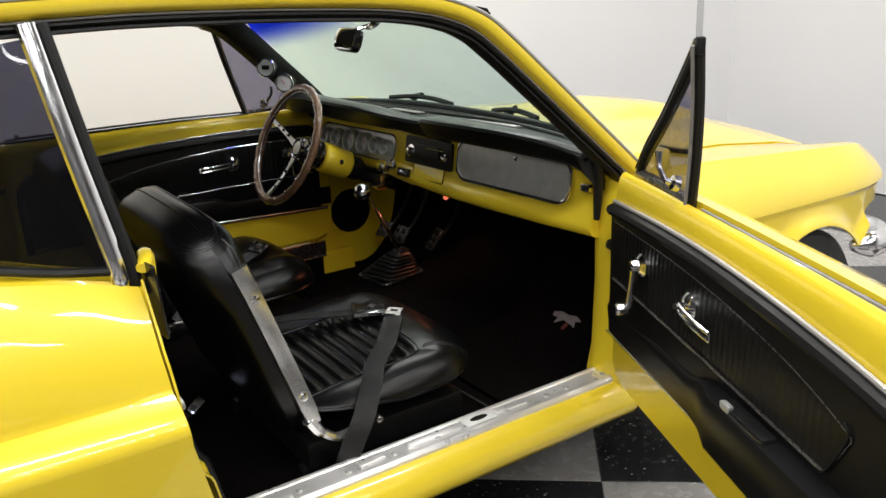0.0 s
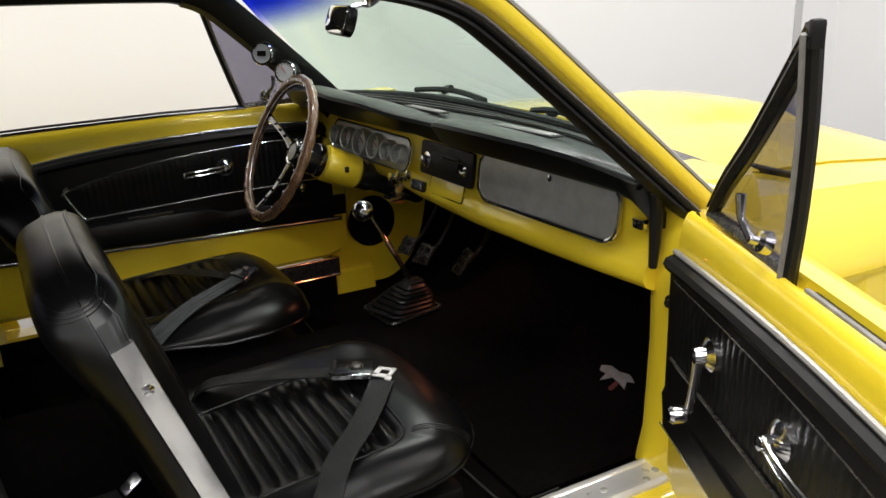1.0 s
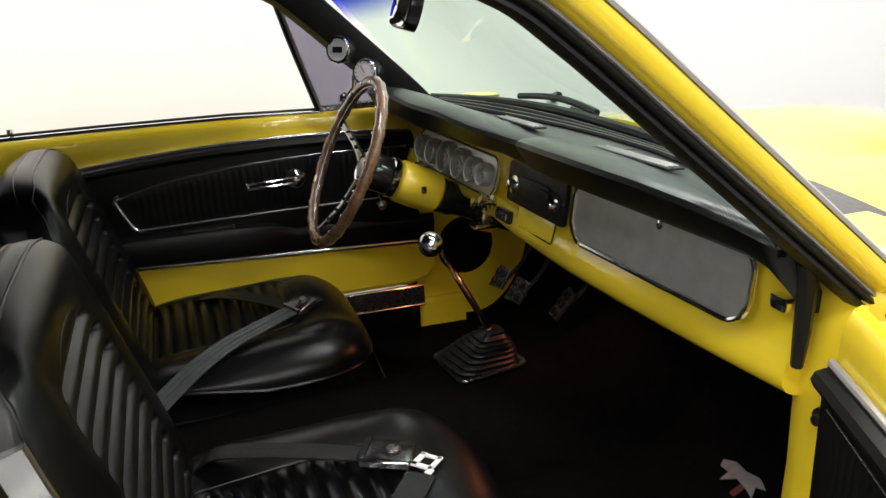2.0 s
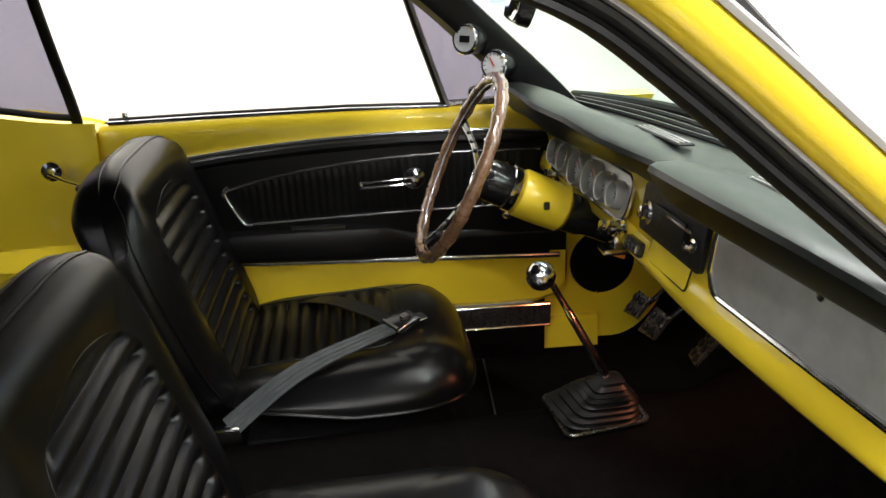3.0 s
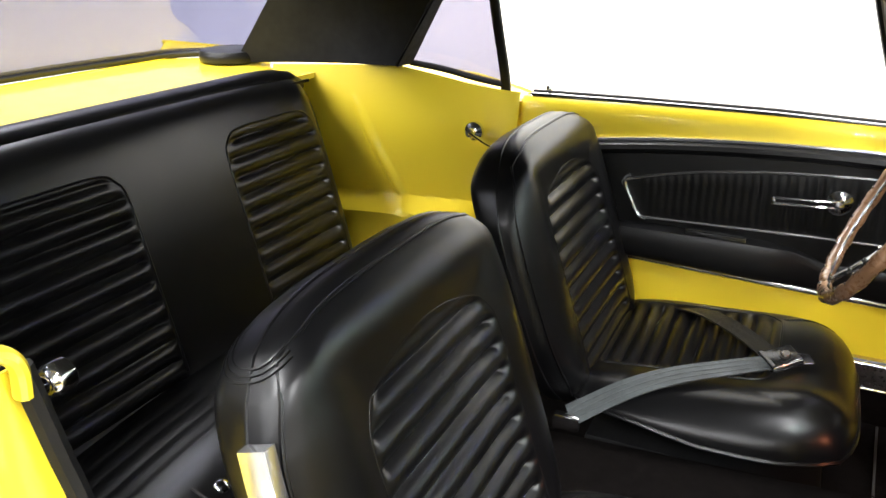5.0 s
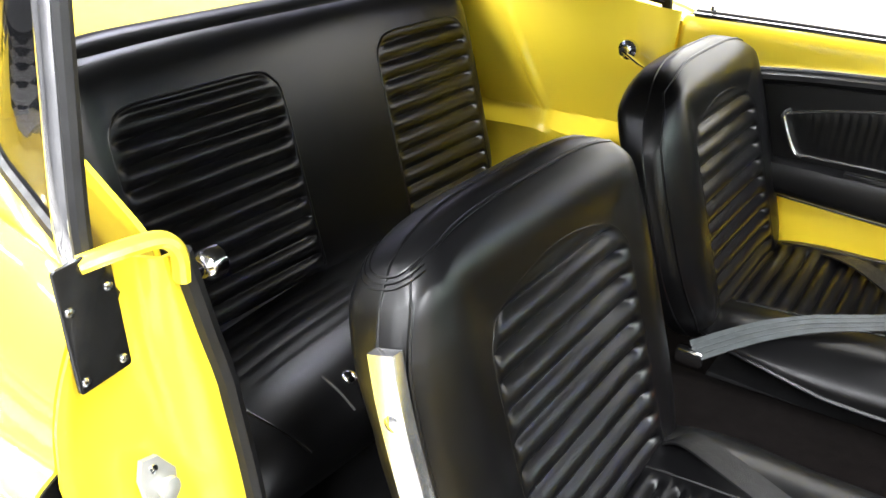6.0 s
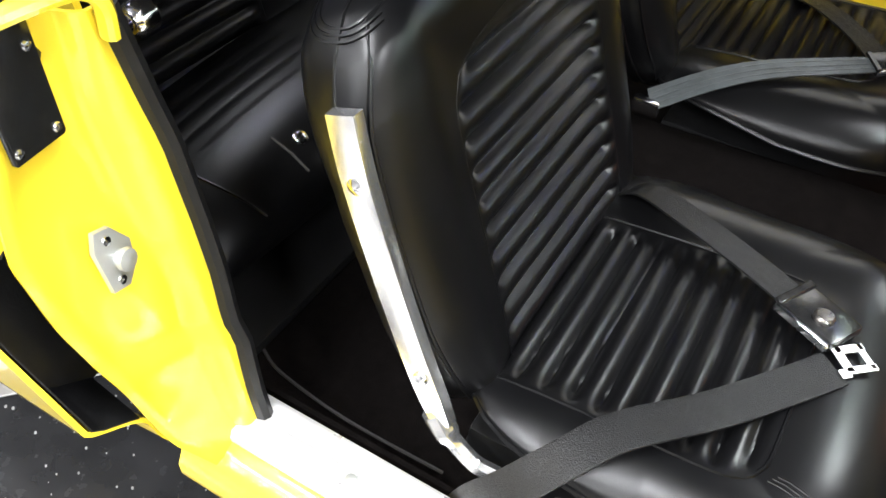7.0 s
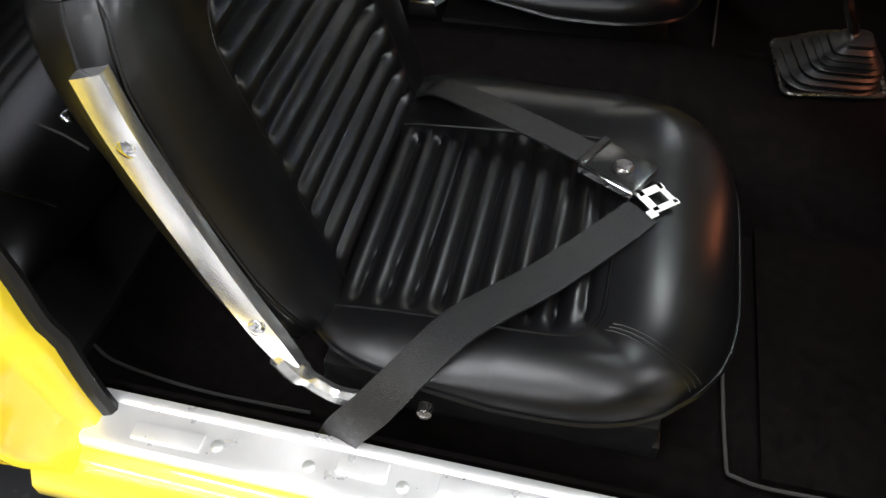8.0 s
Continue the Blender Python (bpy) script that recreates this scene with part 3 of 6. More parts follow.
for side in (1, -1):
    part("rear_flank", sheet(lambda u, v: flank_point(side, u, v), 60, 110, 0.006), YELLOW, car, "yellow rear flank with an open side scoop")
    z_at = lambda v: 0.734 - 0.267 * v
    part("scoop_wall", sheet(lambda u, v: Vector((side * (lerp_table(JAMB_OUT, z_at(v)) - 0.004 - 0.03 * u), lerp_table(JAMB_Y, z_at(v)) - 0.002 - 0.11 * u, z_at(v))), 6, 24, 0.003), RUBBER, car, "black scoop throat")
    part("scoop_lining", sheet(lambda u, v: Vector((side * (mouth_out(z_at(v)) - 0.0085 - 0.012 * u), lerp_table(JAMB_Y, z_at(v)) - 0.003 - 0.10 * u, z_at(v))), 6, 24, 0.002), RUBBER, car, "black scoop lining")
    part("scoop_hollow", sheet(lambda u, v: Vector((side * (lerp_table(JAMB_OUT, z_at(v)) - 0.03 + (mouth_out(z_at(v)) - lerp_table(JAMB_OUT, z_at(v)) + 0.012) * u), lerp_table(JAMB_Y, z_at(v)) - 0.09, z_at(v))), 4, 16, 0.003), RUBBER, car, "dark scoop opening")


def jamb_point(u, v):
    """The face of the door opening behind the door; u goes outwards, v down."""
    z = 0.905 - 0.56 * v
    x_in = lerp_table([(0.34, 0.731), (0.424, 0.728), (0.49, 0.721), (0.572, 0.711), (0.65, 0.708), (0.75, 0.716), (0.905, 0.748)], z)
    x_out = lerp_table(JAMB_OUT, z)
    x = x_in + (x_out - x_in) * u
    y = lerp_table(JAMB_Y, z)
    dip = 0.012 * math.sin(math.pi * min(1, max(0, (u - 0.12) / 0.8))) ** 0.6 if 0.12 < u < 0.92 else 0
    ease = lambda k: max(0.0, min(1.0, k)) ** 2 * (3 - 2 * max(0.0, min(1.0, k)))
    emboss = 0.013 * ease((0.30 - u) / 0.14) + 0.013 * ease((0.515 + 0.05 * u - z) / 0.03)
    pocket = emboss + 0.018 * math.exp(-((z - 0.60) / 0.07) ** 2) * math.exp(-((u - 0.45) / 0.28) ** 2)
    return Vector((x, y - dip * min(1, max(0, (z - 0.36) / 0.12)) + pocket, z))


jamb = part("door_jamb", sheet(jamb_point, 28, 48, 0.004), YELLOW, car)
edge = [jamb_point(0, i / 24) + Vector((-0.008, 0.006, 0)) for i in range(25)]
part("jamb_weatherstrip", tube(edge, 0.012, 8), RUBBER, car, "black rubber jamb weatherstrip")
lip = [Vector((0.835, -1.10, 0.925)), Vector((0.80, -1.085, 0.932)), Vector((0.765, -1.078, 0.93)), Vector((0.752, -1.072, 0.915)), Vector((0.751, -1.072, 0.885))]
part("jamb_cap", tube(curve(lip, 5), 0.012, 10, flat=0.7), YELLOW, car)
# dark guide plate, striker plate and bump stop on the jamb
gp = Matrix.Translation((0.836, -1.093, 0.872)) @ pose(0, 0, 0, -86, 0, 8) @ pose(0, 0, 0, 0, 0, 180)
guide = part("guide_plate", slab(round_rect(0.060, 0.124, 0.004), 0.004, 0.001, gp), GLOSSBLACK, jamb, "black window guide cover plate")
for sx, sz in ((-0.022, -0.052), (0.022, -0.052), (-0.022, 0.02), (0.022, 0.025)):
    part("screw", lathe([(0.005, 0), (0.004, 0.002), (0.0008, 0.003)], 10, gp @ pose(sx, sz, 0.004)), CHROME, guide)
sp = Matrix.Translation((0.806, -1.078, 0.665)) @ pose(0, 0, 0, -82, 0, 8) @ pose(0, 0, 0, 0, 0, 180)
strike = part("striker_plate", slab([(-0.018, -0.034), (0.004, -0.040), (0.020, -0.024), (0.024, 0.006), (0.006, 0.034), (-0.014, 0.040), (-0.022, 0.020)], 0.006, 0.002, sp), ALU, jamb, "grey metal striker plate")
part("striker_pin", lathe([(0.010, 0), (0.010, 0.006), (0.013, 0.008), (0.012, 0.013), (0.004, 0.015)], 14, sp @ pose(0.004, -0.004, 0.004)), ALU, strike)
for sy in (0.024, -0.026):
    part("screw", lathe([(0.006, 0), (0.005, 0.003), (0.001, 0.004)], 10, sp @ pose(-0.004, sy, 0.005)), CHROME, strike)


# side rear windows, roof posts and rear window
def side_glass(side):
    pts_low = curve([(0.69, -1.162, 0.937), (0.69, -1.235, 0.946), (0.685, -1.32, 0.962), (0.66, -1.40, 0.976)] if side < 0 else [(0.822, -1.133, 0.925), (0.80, -1.22, 0.935), (0.775, -1.32, 0.955), (0.73, -1.40, 0.965)], 5)
    pts_top = curve([(0.60, -1.192, 1.262), (0.605, -1.205, 1.26), (0.61, -1.223, 1.255), (0.615, -1.238, 1.25)] if side < 0 else [(0.752, -1.192, 1.278), (0.75, -1.205, 1.276), (0.747, -1.228, 1.272), (0.745, -1.25, 1.268)], 5)
    return [Vector((side * p.x, p.y, p.z)) for p in pts_low], [Vector((side * p.x, p.y, p.z)) for p in pts_top]


for side in (1, -1):
    low, top = side_glass(side)
    n = len(low) - 1
    # The passenger pane's darker tint holds the cabin's shade.
    pane = part("quarter_glass", sheet(lambda u, v: low[round(u * n)].lerp(top[round(u * n)], v), n, 6, 0.004), SMOKE if side < 0 else CABINSHADE, car, "smoke-tinted quarter window glass")
    pane.visible_shadow = False
    front = [low[0] + Vector((-side * 0.02, 0.0, -0.05)), low[0], low[0].lerp(top[0], 0.5) + Vector((side * 0.003, 0, 0)), top[0] + Vector((0, 0, 0.02))]
    part("quarter_glass_frame", tube(curve(front, 6), 0.015 if side == 1 else 0.013, 10, flat=0.6), CHROME if side == 1 else RUBBER, pane, "polished window edge frame" if side == 1 else "black window edge frame")
    if side == 1:
        part("quarter_glass_seal", tube([p + Vector((0.0, 0.022, 0.0)) for p in curve(front, 6)], 0.009, 8), RUBBER, pane, "black rubber window edge seal")
    part("quarter_sill_strip", tube(low, 0.008, 8), RUBBER, car, "black rubber window sill strip")

    def post_point(u, v):
        a = low[-1].lerp(top[-1], v)
        b = Vector((side * 0.60, -1.855, 0.955)).lerp(Vector((side * (0.56 if side < 0 else 0.69), -1.63, 1.24)), v)
        p = a.lerp(b, u)
        p.x += side * 0.03 * math.sin(math.pi * u) * (1 - 0.4 * v)
        return p

    part("roof_post", sheet(post_point, 14, 10, 0.008), YELLOW, car)
    part("post_edge_trim", sheet(lambda u, v: post_point(0.0, v) - Vector((side * (0.004 + (0.021 + 0.05 * (1 - v)) * u), -0.004 * (1 - u), 0)), 3, 10, 0.004), LINER, car, "black cloth window edge trim")
    part("roof_post_lining", sheet(lambda u, v: post_point(u, v) - Vector((side * (0.025 + 0.05 * (1 - v) * (1 - u)), 0, 0)), 14, 10, 0.006), LINER, car, "black cloth post lining")


def ledge_point(side, u, v):
    """The body's shoulder between the windows and the flank; u goes rearwards, v outwards."""
    y = -1.135 - 1.17 * u
    inner = lerp_table([(-2.31, 0.738), (-2.04, 0.715), (-1.855, 0.62), (-1.40, 0.735), (-1.22, 0.802), (-1.13, 0.818)] if side > 0 else [(-2.31, 0.738), (-2.04, 0.715), (-1.855, 0.62), (-1.40, 0.67), (-1.235, 0.70), (-1.13, 0.70)], y)
    foot = lerp_table([(-2.31, 0.915), (-2.04, 0.940), (-1.855, 0.940), (-1.40, 0.955), (-1.22, 0.925), (-1.13, 0.905)], y)
    return Vector((side * (inner + (0.826 - inner) * v), y, foot + (lerp_table(FLANK_TOP, y) - 0.004 - foot) * v - 0.008 * math.sin(math.pi * v)))


for side in (1, -1):
    part("body_shoulder", sheet(lambda u, v: ledge_point(side, u, v), 40, 6, 0.005), YELLOW, car, "yellow body shoulder below the rear windows")


def rear_glass(u, v):
    s = 2 * u - 1
    k = 1 - s ** 2
    wrap = max(0.0, (abs(s) - 0.72) / 0.28) ** 2
    return Vector((s * (0.60 + 0.10 * v), -1.62 - 0.41 * v - 0.04 * k + 0.19 * v * wrap, 1.245 - 0.28 * v + 0.035 * k * (1 - v)))


rg = part("rear_window", sheet(rear_glass, 48, 8, 0.004), REARSCREEN, car, "smoke-tinted rear window glass")
rg.visible_shadow = False
part("rear_window_gasket", tube([rear_glass(i / 48, 1.0) for i in range(49)], 0.012, 8), RUBBER, car)
part("rear_shelf", sheet(lambda u, v: Vector(((2 * u - 1) * 0.70, -1.62 - 0.44 * v, 0.945 + 0.008 * v)), 8, 6, 0.012), YELLOW, car, "yellow painted parcel shelf")
part("rear_deck", sheet(lambda u, v: Vector(((2 * u - 1) * 0.74, -2.04 - 0.28 * v, 0.955 - 0.03 * v)), 10, 4, 0.01), YELLOW, car)
part("rear_bulkhead", block((1.30, 0.02, 0.62), (0, -1.80, 0.60), 0.004), LINER, car)


# inner side panels beside the rear seat
def inner_panel(side, u, v):
    y = -1.119 - 0.616 * u
    top = lerp_table([(-1.74, 0.958), (-1.45, 0.972), (-1.40, 0.972), (-1.32, 0.958), (-1.235, 0.940), (-1.16, 0.930), (-1.115, 0.926)] if side < 0 else [(-1.74, 0.958), (-1.45, 0.972), (-1.36, 0.966), (-1.22, 0.925), (-1.13, 0.902)], y)
    z = top - (top - 0.36) * v
    x = 0.672 - 0.10 * u ** 0.8 - 0.02 * math.sin(math.pi * min(1, v / 0.62))
    if z < 0.655:
        x -= 0.055 * min(1.0, (0.655 - z) / 0.035) * min(1, u * 5)
    crease = ((y + 1.482) * 0.885 - (0.829 - z) * 0.466)
    x -= 0.0085 * math.exp(-(crease / 0.0085) ** 2) * min(1.0, max(0.0, (0.90 - z) / 0.08)) * min(1.0, max(0.0, (z - 0.60) / 0.05))
    return Vector((side * x + (0.075 if side > 0 else 0), y, z))


for side in (1, -1):
    panel = part("rear_side_panel", sheet(lambda u, v: inner_panel(side, u, v), 220, 90, 0.006), YELLOW, car, "yellow painted rear side panel")
    kb = Vector((-0.612, -1.205, 0.838)) if side < 0 else Vector((0.690, -1.168, 0.822))
    part("window_winder", merge(lathe([(0.022, 0), (0.022, 0.012), (0.012, 0.018), (0.010, 0.035), (0.001, 0.036)], 18, aim(kb, (-side, 0, 0))),
                                tube([kb + Vector((-side * 0.03, 0, 0)), kb + Vector((-side * 0.034, 0.04 * (side < 0), -0.02 * (side < 0))), kb + Vector((-side * 0.036 - 0.02 * (side > 0), 0.07 * (side < 0), -0.03 * (side < 0)))], [0.009, 0.007, 0.006], 8, flat=0.5),
                                lathe([(0.010, 0), (0.012, 0.01), (0.010, 0.026), (0.001, 0.028)] if side < 0 else [(0.013, 0), (0.019, 0.008), (0.019, 0.026), (0.012, 0.033), (0.001, 0.034)], 18, aim(kb + Vector((-side * 0.036, 0.07 * (side < 0), -0.03 * (side < 0))), (-side, 0, 0)))), CHROME, panel, "chrome window winder")
    if side < 0:
        part("panel_latch", merge(lathe([(0.017, 0), (0.017, 0.010), (0.010, 0.016), (0.001, 0.017)], 16, aim((-0.622, -1.163, 0.545), (1, 0.2, 0))), block((0.012, 0.034, 0.014), (-0.608, -1.155, 0.532), 0.004)), CHROME, panel, "small chrome belt anchor")
for side, start in ((1, 0.06), (-1, -0.075)):
    part("kick_panel", sheet(lambda u, v: Vector((side * (0.722 - 0.06 * u ** 3), start + (0.41 - start) * u, 0.72 - (0.435 - (0.30 * (1 - math.sqrt(1 - min(1.0, max(0.0, (start + (0.41 - start) * u - 0.10) / 0.17)) ** 2)) if side < 0 else 0.02 * u)) * v)), 40, 8, 0.006), YELLOW, car, "yellow painted footwell side panel")
part("footwell_lining", block((0.008, 0.52, 0.52), (-0.738, 0.16, 0.48), 0.002), CARPET, car, "black carpeted footwell side")
sc = Vector((-0.703, 0.073, 0.50))
spk = part("kick_speaker", lathe([(0.086, 0), (0.086, 0.008), (0.080, 0.014), (0.05, 0.017), (0.002, 0.018)], 40, aim(sc + Vector((-0.012, 0, 0)), (1, 0.05, 0.0))), SPEAKER, car, "round black speaker grille")
part("screw", lathe([(0.004, 0), (0.003, 0.002), (0.0005, 0.003)], 8, aim(sc + Vector((0.017, -0.018, -0.074)), (1, 0.2, 0))), CHROME, spk)

# floor pan with its tunnel, and the carpet
def floor_point(u, v):
    x = -0.69 + 1.36 * u
    y = 0.40 - 2.0 * v
    z = lerp_table([(-1.6, 0.34), (-1.35, 0.34), (-1.15, 0.285), (0.08, 0.275), (0.22, 0.31), (0.40, 0.58)], y)
    hump = max(0.0, 1 - (abs(x + 0.04) / 0.185) ** 2.6)
    rise = lerp_table([(-1.6, 0.40), (-0.9, 0.40), (-0.3, 0.435), (0.1, 0.46), (0.4, 0.60)], y)
    return Vector((x, y, z + (rise - z) * hump ** 0.5 if hump > 0 else z))


part("carpet", sheet(floor_point, 90, 60, 0.012), CARPET, car, "black cut-pile carpet over the tunnel")
part("floor_pan", block((1.34, 2.6, 0.03), (0, -0.75, 0.235), 0.005), RUBBER, car)
for pts in ([(0.600, -1.098, 0.292), (0.618, -1.052, 0.291), (0.632, -0.93, 0.291), (0.631, -0.775, 0.291)], [(0.600, -1.098, 0.292), (0.56, -1.135, 0.292), (0.40, -1.14, 0.292)],
            [(0.60, -0.12, 0.290), (0.597, -0.225, 0.290), (0.55, -0.245, 0.290), (0.25, -0.25, 0.290)], [(-0.35, -0.27, 0.290), (-0.50, -0.262, 0.290), (-0.62, -0.255, 0.290)]):
    part("mat_piping", tube(curve(pts, 6), 0.0026, 6), PIPING, car, "grey mat edge piping")
dsill = part("sill_cover", block((0.012, 0.75, 0.062), (-0.655, -0.45, 0.39), 0.004), DARKMETAL, car, "dark sill cover with bright edges")
for z in (0.419, 0.362):
    part("bright_edge", tube([(-0.648, -0.83, z), (-0.648, -0.078, z)], 0.004, 8), CHROME, dsill)
part("carpet_side", block((0.008, 0.99, 0.10), (-0.655, -0.585, 0.312), 0.002), CARPET, car, "black carpet on the sill side")
part("carpet_side", block((0.008, 1.10, 0.075), (0.679, -0.50, 0.315), 0.002), CARPET, car)


# ---- the two doors, built alike in a frame of their own: along, towards the cabin, up ----
PANEL = [(0.02, 0.578), (0.02, 0.855), (0.16, 0.866), (0.35, 0.870), (0.55, 0.864), (0.72, 0.852), (0.83, 0.840), (0.95, 0.824), (1.0, 0.812), (1.02, 0.77), (1.02, 0.68), (1.02, 0.578)]
INSET_TOP = [(0.05, 0.822), (0.25, 0.824), (0.45, 0.816), (0.62, 0.798), (0.73, 0.776), (0.793, 0.757)]
INSET_LOW = [(0.05, 0.690), (0.40, 0.686), (0.745, 0.677)]


def door(m, label, edge=0.0032, ridge_by=0.0055, front=-0.03, panel_front=0.02, panel_low=0.578, rise=0.0, vent_by=0.0):
    shell = []
    outline = [(panel_front if u < 0.03 else u, panel_low + rise * u if z < 0.6 else z) for u, z in PANEL]
    pleat_front = panel_front + 0.03

    def piece(name, bm, mat, parent=None, label="", sharp=38):
        return part(name, bm, mat, shell[0], label, sharp, m)

    def p3(u, n, z):
        return Vector((u, n, z))

    prof = [(0.0, 0.432), (0.0, 0.60), (0.0, 0.86), (-0.001, 0.890), (-0.005, 0.907), (-0.011, 0.919), (-0.018, 0.923), (-0.0195, 0.905), (-0.044, 0.905), (-0.0455, 0.923), (-0.072, 0.920), (-0.105, 0.908),
            (-0.135, 0.87), (-0.165, 0.76), (-0.17, 0.66), (-0.145, 0.62), (-0.14, 0.5), (-0.13, 0.445), (-0.10, 0.417), (-0.02, 0.415)]
    rings = []
    for u in (front, front + 0.008, front + 0.03, front + 0.075, 0.1, 0.25, 0.45, 0.65, 0.85, 0.98, 1.04, 1.055):
        shrink = 0.010 if u in (front, 1.055) else 0.0
        lift = {front: 0.062, front + 0.008: 0.040, front + 0.03: 0.014}.get(u, 0.0)
        rings.append([p3(u, n + (shrink if n < -0.06 else -shrink), z + (0.006 * math.sin(math.pi * max(0, u)) if z > 0.85 else 0) + (shrink + lift if z < 0.45 else -shrink * 0.5)) for n, z in prof])
    shell.append(part("door", loft(rings), YELLOW, car, label, 38, m))
    slot = piece("window_slot", block((0.76, 0.022, 0.006), (0.66, -0.0318, 0.918), 0.002), RUBBER, None, "black window slot seal")
    piece("felt_strip", block((0.76, 0.007, 0.010), (0.66, -0.0285, 0.922), 0.003), FELT, slot, "grey window felt strip")
    if rise:
        piece("belt_moulding", tube([(0.262, -0.016, 0.925), (0.5, -0.016, 0.930), (0.8, -0.016, 0.928), (1.03, -0.016, 0.924)], 0.0048, 8), CHROME, slot, "thin chrome belt moulding")
        piece("belt_seal", tube([(0.262, -0.024, 0.930), (0.5, -0.024, 0.935), (0.8, -0.024, 0.933), (1.03, -0.024, 0.929)], 0.0055, 8), RUBBER, slot, "black belt seal")
    back = piece("door_panel", slab(outline, 0.014, 0.005, Matrix(((1, 0, 0, 0), (0, 0, 1, 0), (0, 1, 0, 0), (0, 0, 0, 1)))), DOORVINYL, None, "moulded black vinyl door panel")
    roll = curve([(u, 0.012, z - 0.014) for u, z in outline[1:]], 5)
    piece("panel_roll", tube(roll, 0.014, 8, flat=0.9), DOORVINYL, back)
    piece("panel_moulding", tube(curve([(u, 0.006, z + 0.004) for u, z in outline[1:9]], 5), 0.0050, 8), TRIM if edge > 0.002 else MOULDING, back, "thin chrome moulding")

    def inset(u, v):
        x = pleat_front + (lerp_table([(0, 0.745), (1, 0.793)], v) - pleat_front) * u
        lo, hi = lerp_table(INSET_LOW, x), lerp_table(INSET_TOP, x)
        ridge = abs(math.sin(x / 0.0175 * math.pi)) ** 0.55
        rim = min(1.0, 14 * min(u, 1 - u), 7 * min(v, 1 - v))
        return p3(x, 0.0135 + ridge_by * ridge * rim, lo + (hi - lo) * v)

    piece("pleated_inset", sheet(inset, 300, 10, 0), DOORVINYL, back, "vertically pleated black vinyl inset", 60)
    rim = curve([(u, 0.017, z) for u, z in [(pleat_front, 0.822)] + INSET_TOP[1:]], 4) + [Vector((0.795, 0.017, 0.752)), Vector((0.77, 0.017, 0.71)), Vector((0.748, 0.017, 0.678))] + [Vector((u, 0.017, z)) for u, z in INSET_LOW[:0:-1] + [(pleat_front, 0.690)]]
    # On the open door, dark reflections are put into the moulding's colour.
    piece("inset_moulding", tube(rim, [edge] * (len(rim) - 3) + [0.0032] * 3, 6), TRIM if edge > 0.002 else DARKMETAL, back, "thin bright moulding")
    if edge < 0.002:
        piece("lower_inset_moulding", tube([Vector((u, 0.018, z)) for u, z in INSET_LOW[:0:-1] + [(pleat_front, 0.690)]], 0.0022, 6), MOULDING, back, "thin bright lower moulding")
    # The open door's end moulding is vinyl black, for the dark it mirrors.
    piece("inset_end_moulding", tube(curve([(0.778, 0.018, 0.772), (0.790, 0.018, 0.757), (0.772, 0.019, 0.715), (0.752, 0.018, 0.682), (0.735, 0.018, 0.676)], 5), edge * 2.3, 8, flat=0.7), TRIM if edge > 0.002 else DOORVINYL, back)

    arm = []
    for u, top, out in ((panel_front - 0.04 if front > -0.05 else panel_front - 0.003, 0.626, 0.016), (0.10, 0.628, 0.016), (0.20, 0.632, 0.020), (0.36, 0.634, 0.024), (0.42, 0.655, 0.036), (0.48, 0.662, 0.056), (0.70, 0.664, 0.060), (0.88, 0.660, 0.056), (0.95, 0.650, 0.03)):
        arm.append([p3(u, n, z) for n, z in ((0.010, panel_low + rise * u + 0.006), (out * 0.75, panel_low + rise * u + 0.006), (out - 0.004, panel_low + rise * u + 0.014), (out, 0.61), (out, top - 0.016), (out - 0.006, top - 0.003), (out * 0.5, top), (0.010, top))])
    rest = piece("armrest", loft(arm), DOORVINYL, None, "black vinyl armrest with a pull cup")
    piece("pull_cup", block((0.13, 0.03, 0.02), (0.58, 0.034, 0.661), 0.006), GLOSSBLACK, rest, "recessed pull cup")
    if rise == 0:
        piece("cup_button", block((0.028, 0.012, 0.014), (0.535, 0.045, 0.668), 0.004), ALU, rest, "bright release button")
    piece("spear_moulding", tube([(panel_front - 0.025, 0.008, panel_low - 0.008), (0.5, 0.008, panel_low + rise * 0.5 - 0.007), (0.99, 0.008, panel_low + rise - 0.006)], 0.0075 if edge > 0.002 else 0.002, 10, flat=0.55, up=(0, 1, 0)), TRIM, None, "chrome spear moulding")
    # inside handle and window winder
    h = piece("door_handle", lathe([(0.026, 0), (0.026, 0.008), (0.018, 0.016), (0.010, 0.020), (0.009, 0.034), (0.001, 0.036)], 20, aim((0.35, 0.016, 0.768), (0, 1, 0))), CHROME, None, "chrome door handle")
    grip = curve([(0.35, 0.044, 0.768), (0.385, 0.050, 0.768), (0.435, 0.052, 0.766), (0.473, 0.050, 0.764)], 4)
    piece("lever", merge(*[tube([p + Vector((0, 0, off)) for p in grip], 0.0036, 8) for off in (-0.0062, 0.0062)], block((0.008, 0.006, 0.018), (0.474, 0.050, 0.764), 0.0025)), CHROME, h, "twin-bar chrome lever")
    c = piece("window_crank", lathe([(0.024, 0), (0.024, 0.008), (0.014, 0.016), (0.011, 0.030), (0.001, 0.032)], 20, aim((0.142, 0.016, 0.775), (0, 1, 0))), CHROME, None, "chrome window crank")
    piece("crank_arm", tube(curve([(0.142, 0.036, 0.775), (0.140, 0.042, 0.73), (0.137, 0.046, 0.685)], 5), [0.011, 0.010, 0.009, 0.0078, 0.007, 0.0065, 0.0065, 0.0065, 0.007, 0.008, 0.008], 8, flat=0.5), CHROME, c)
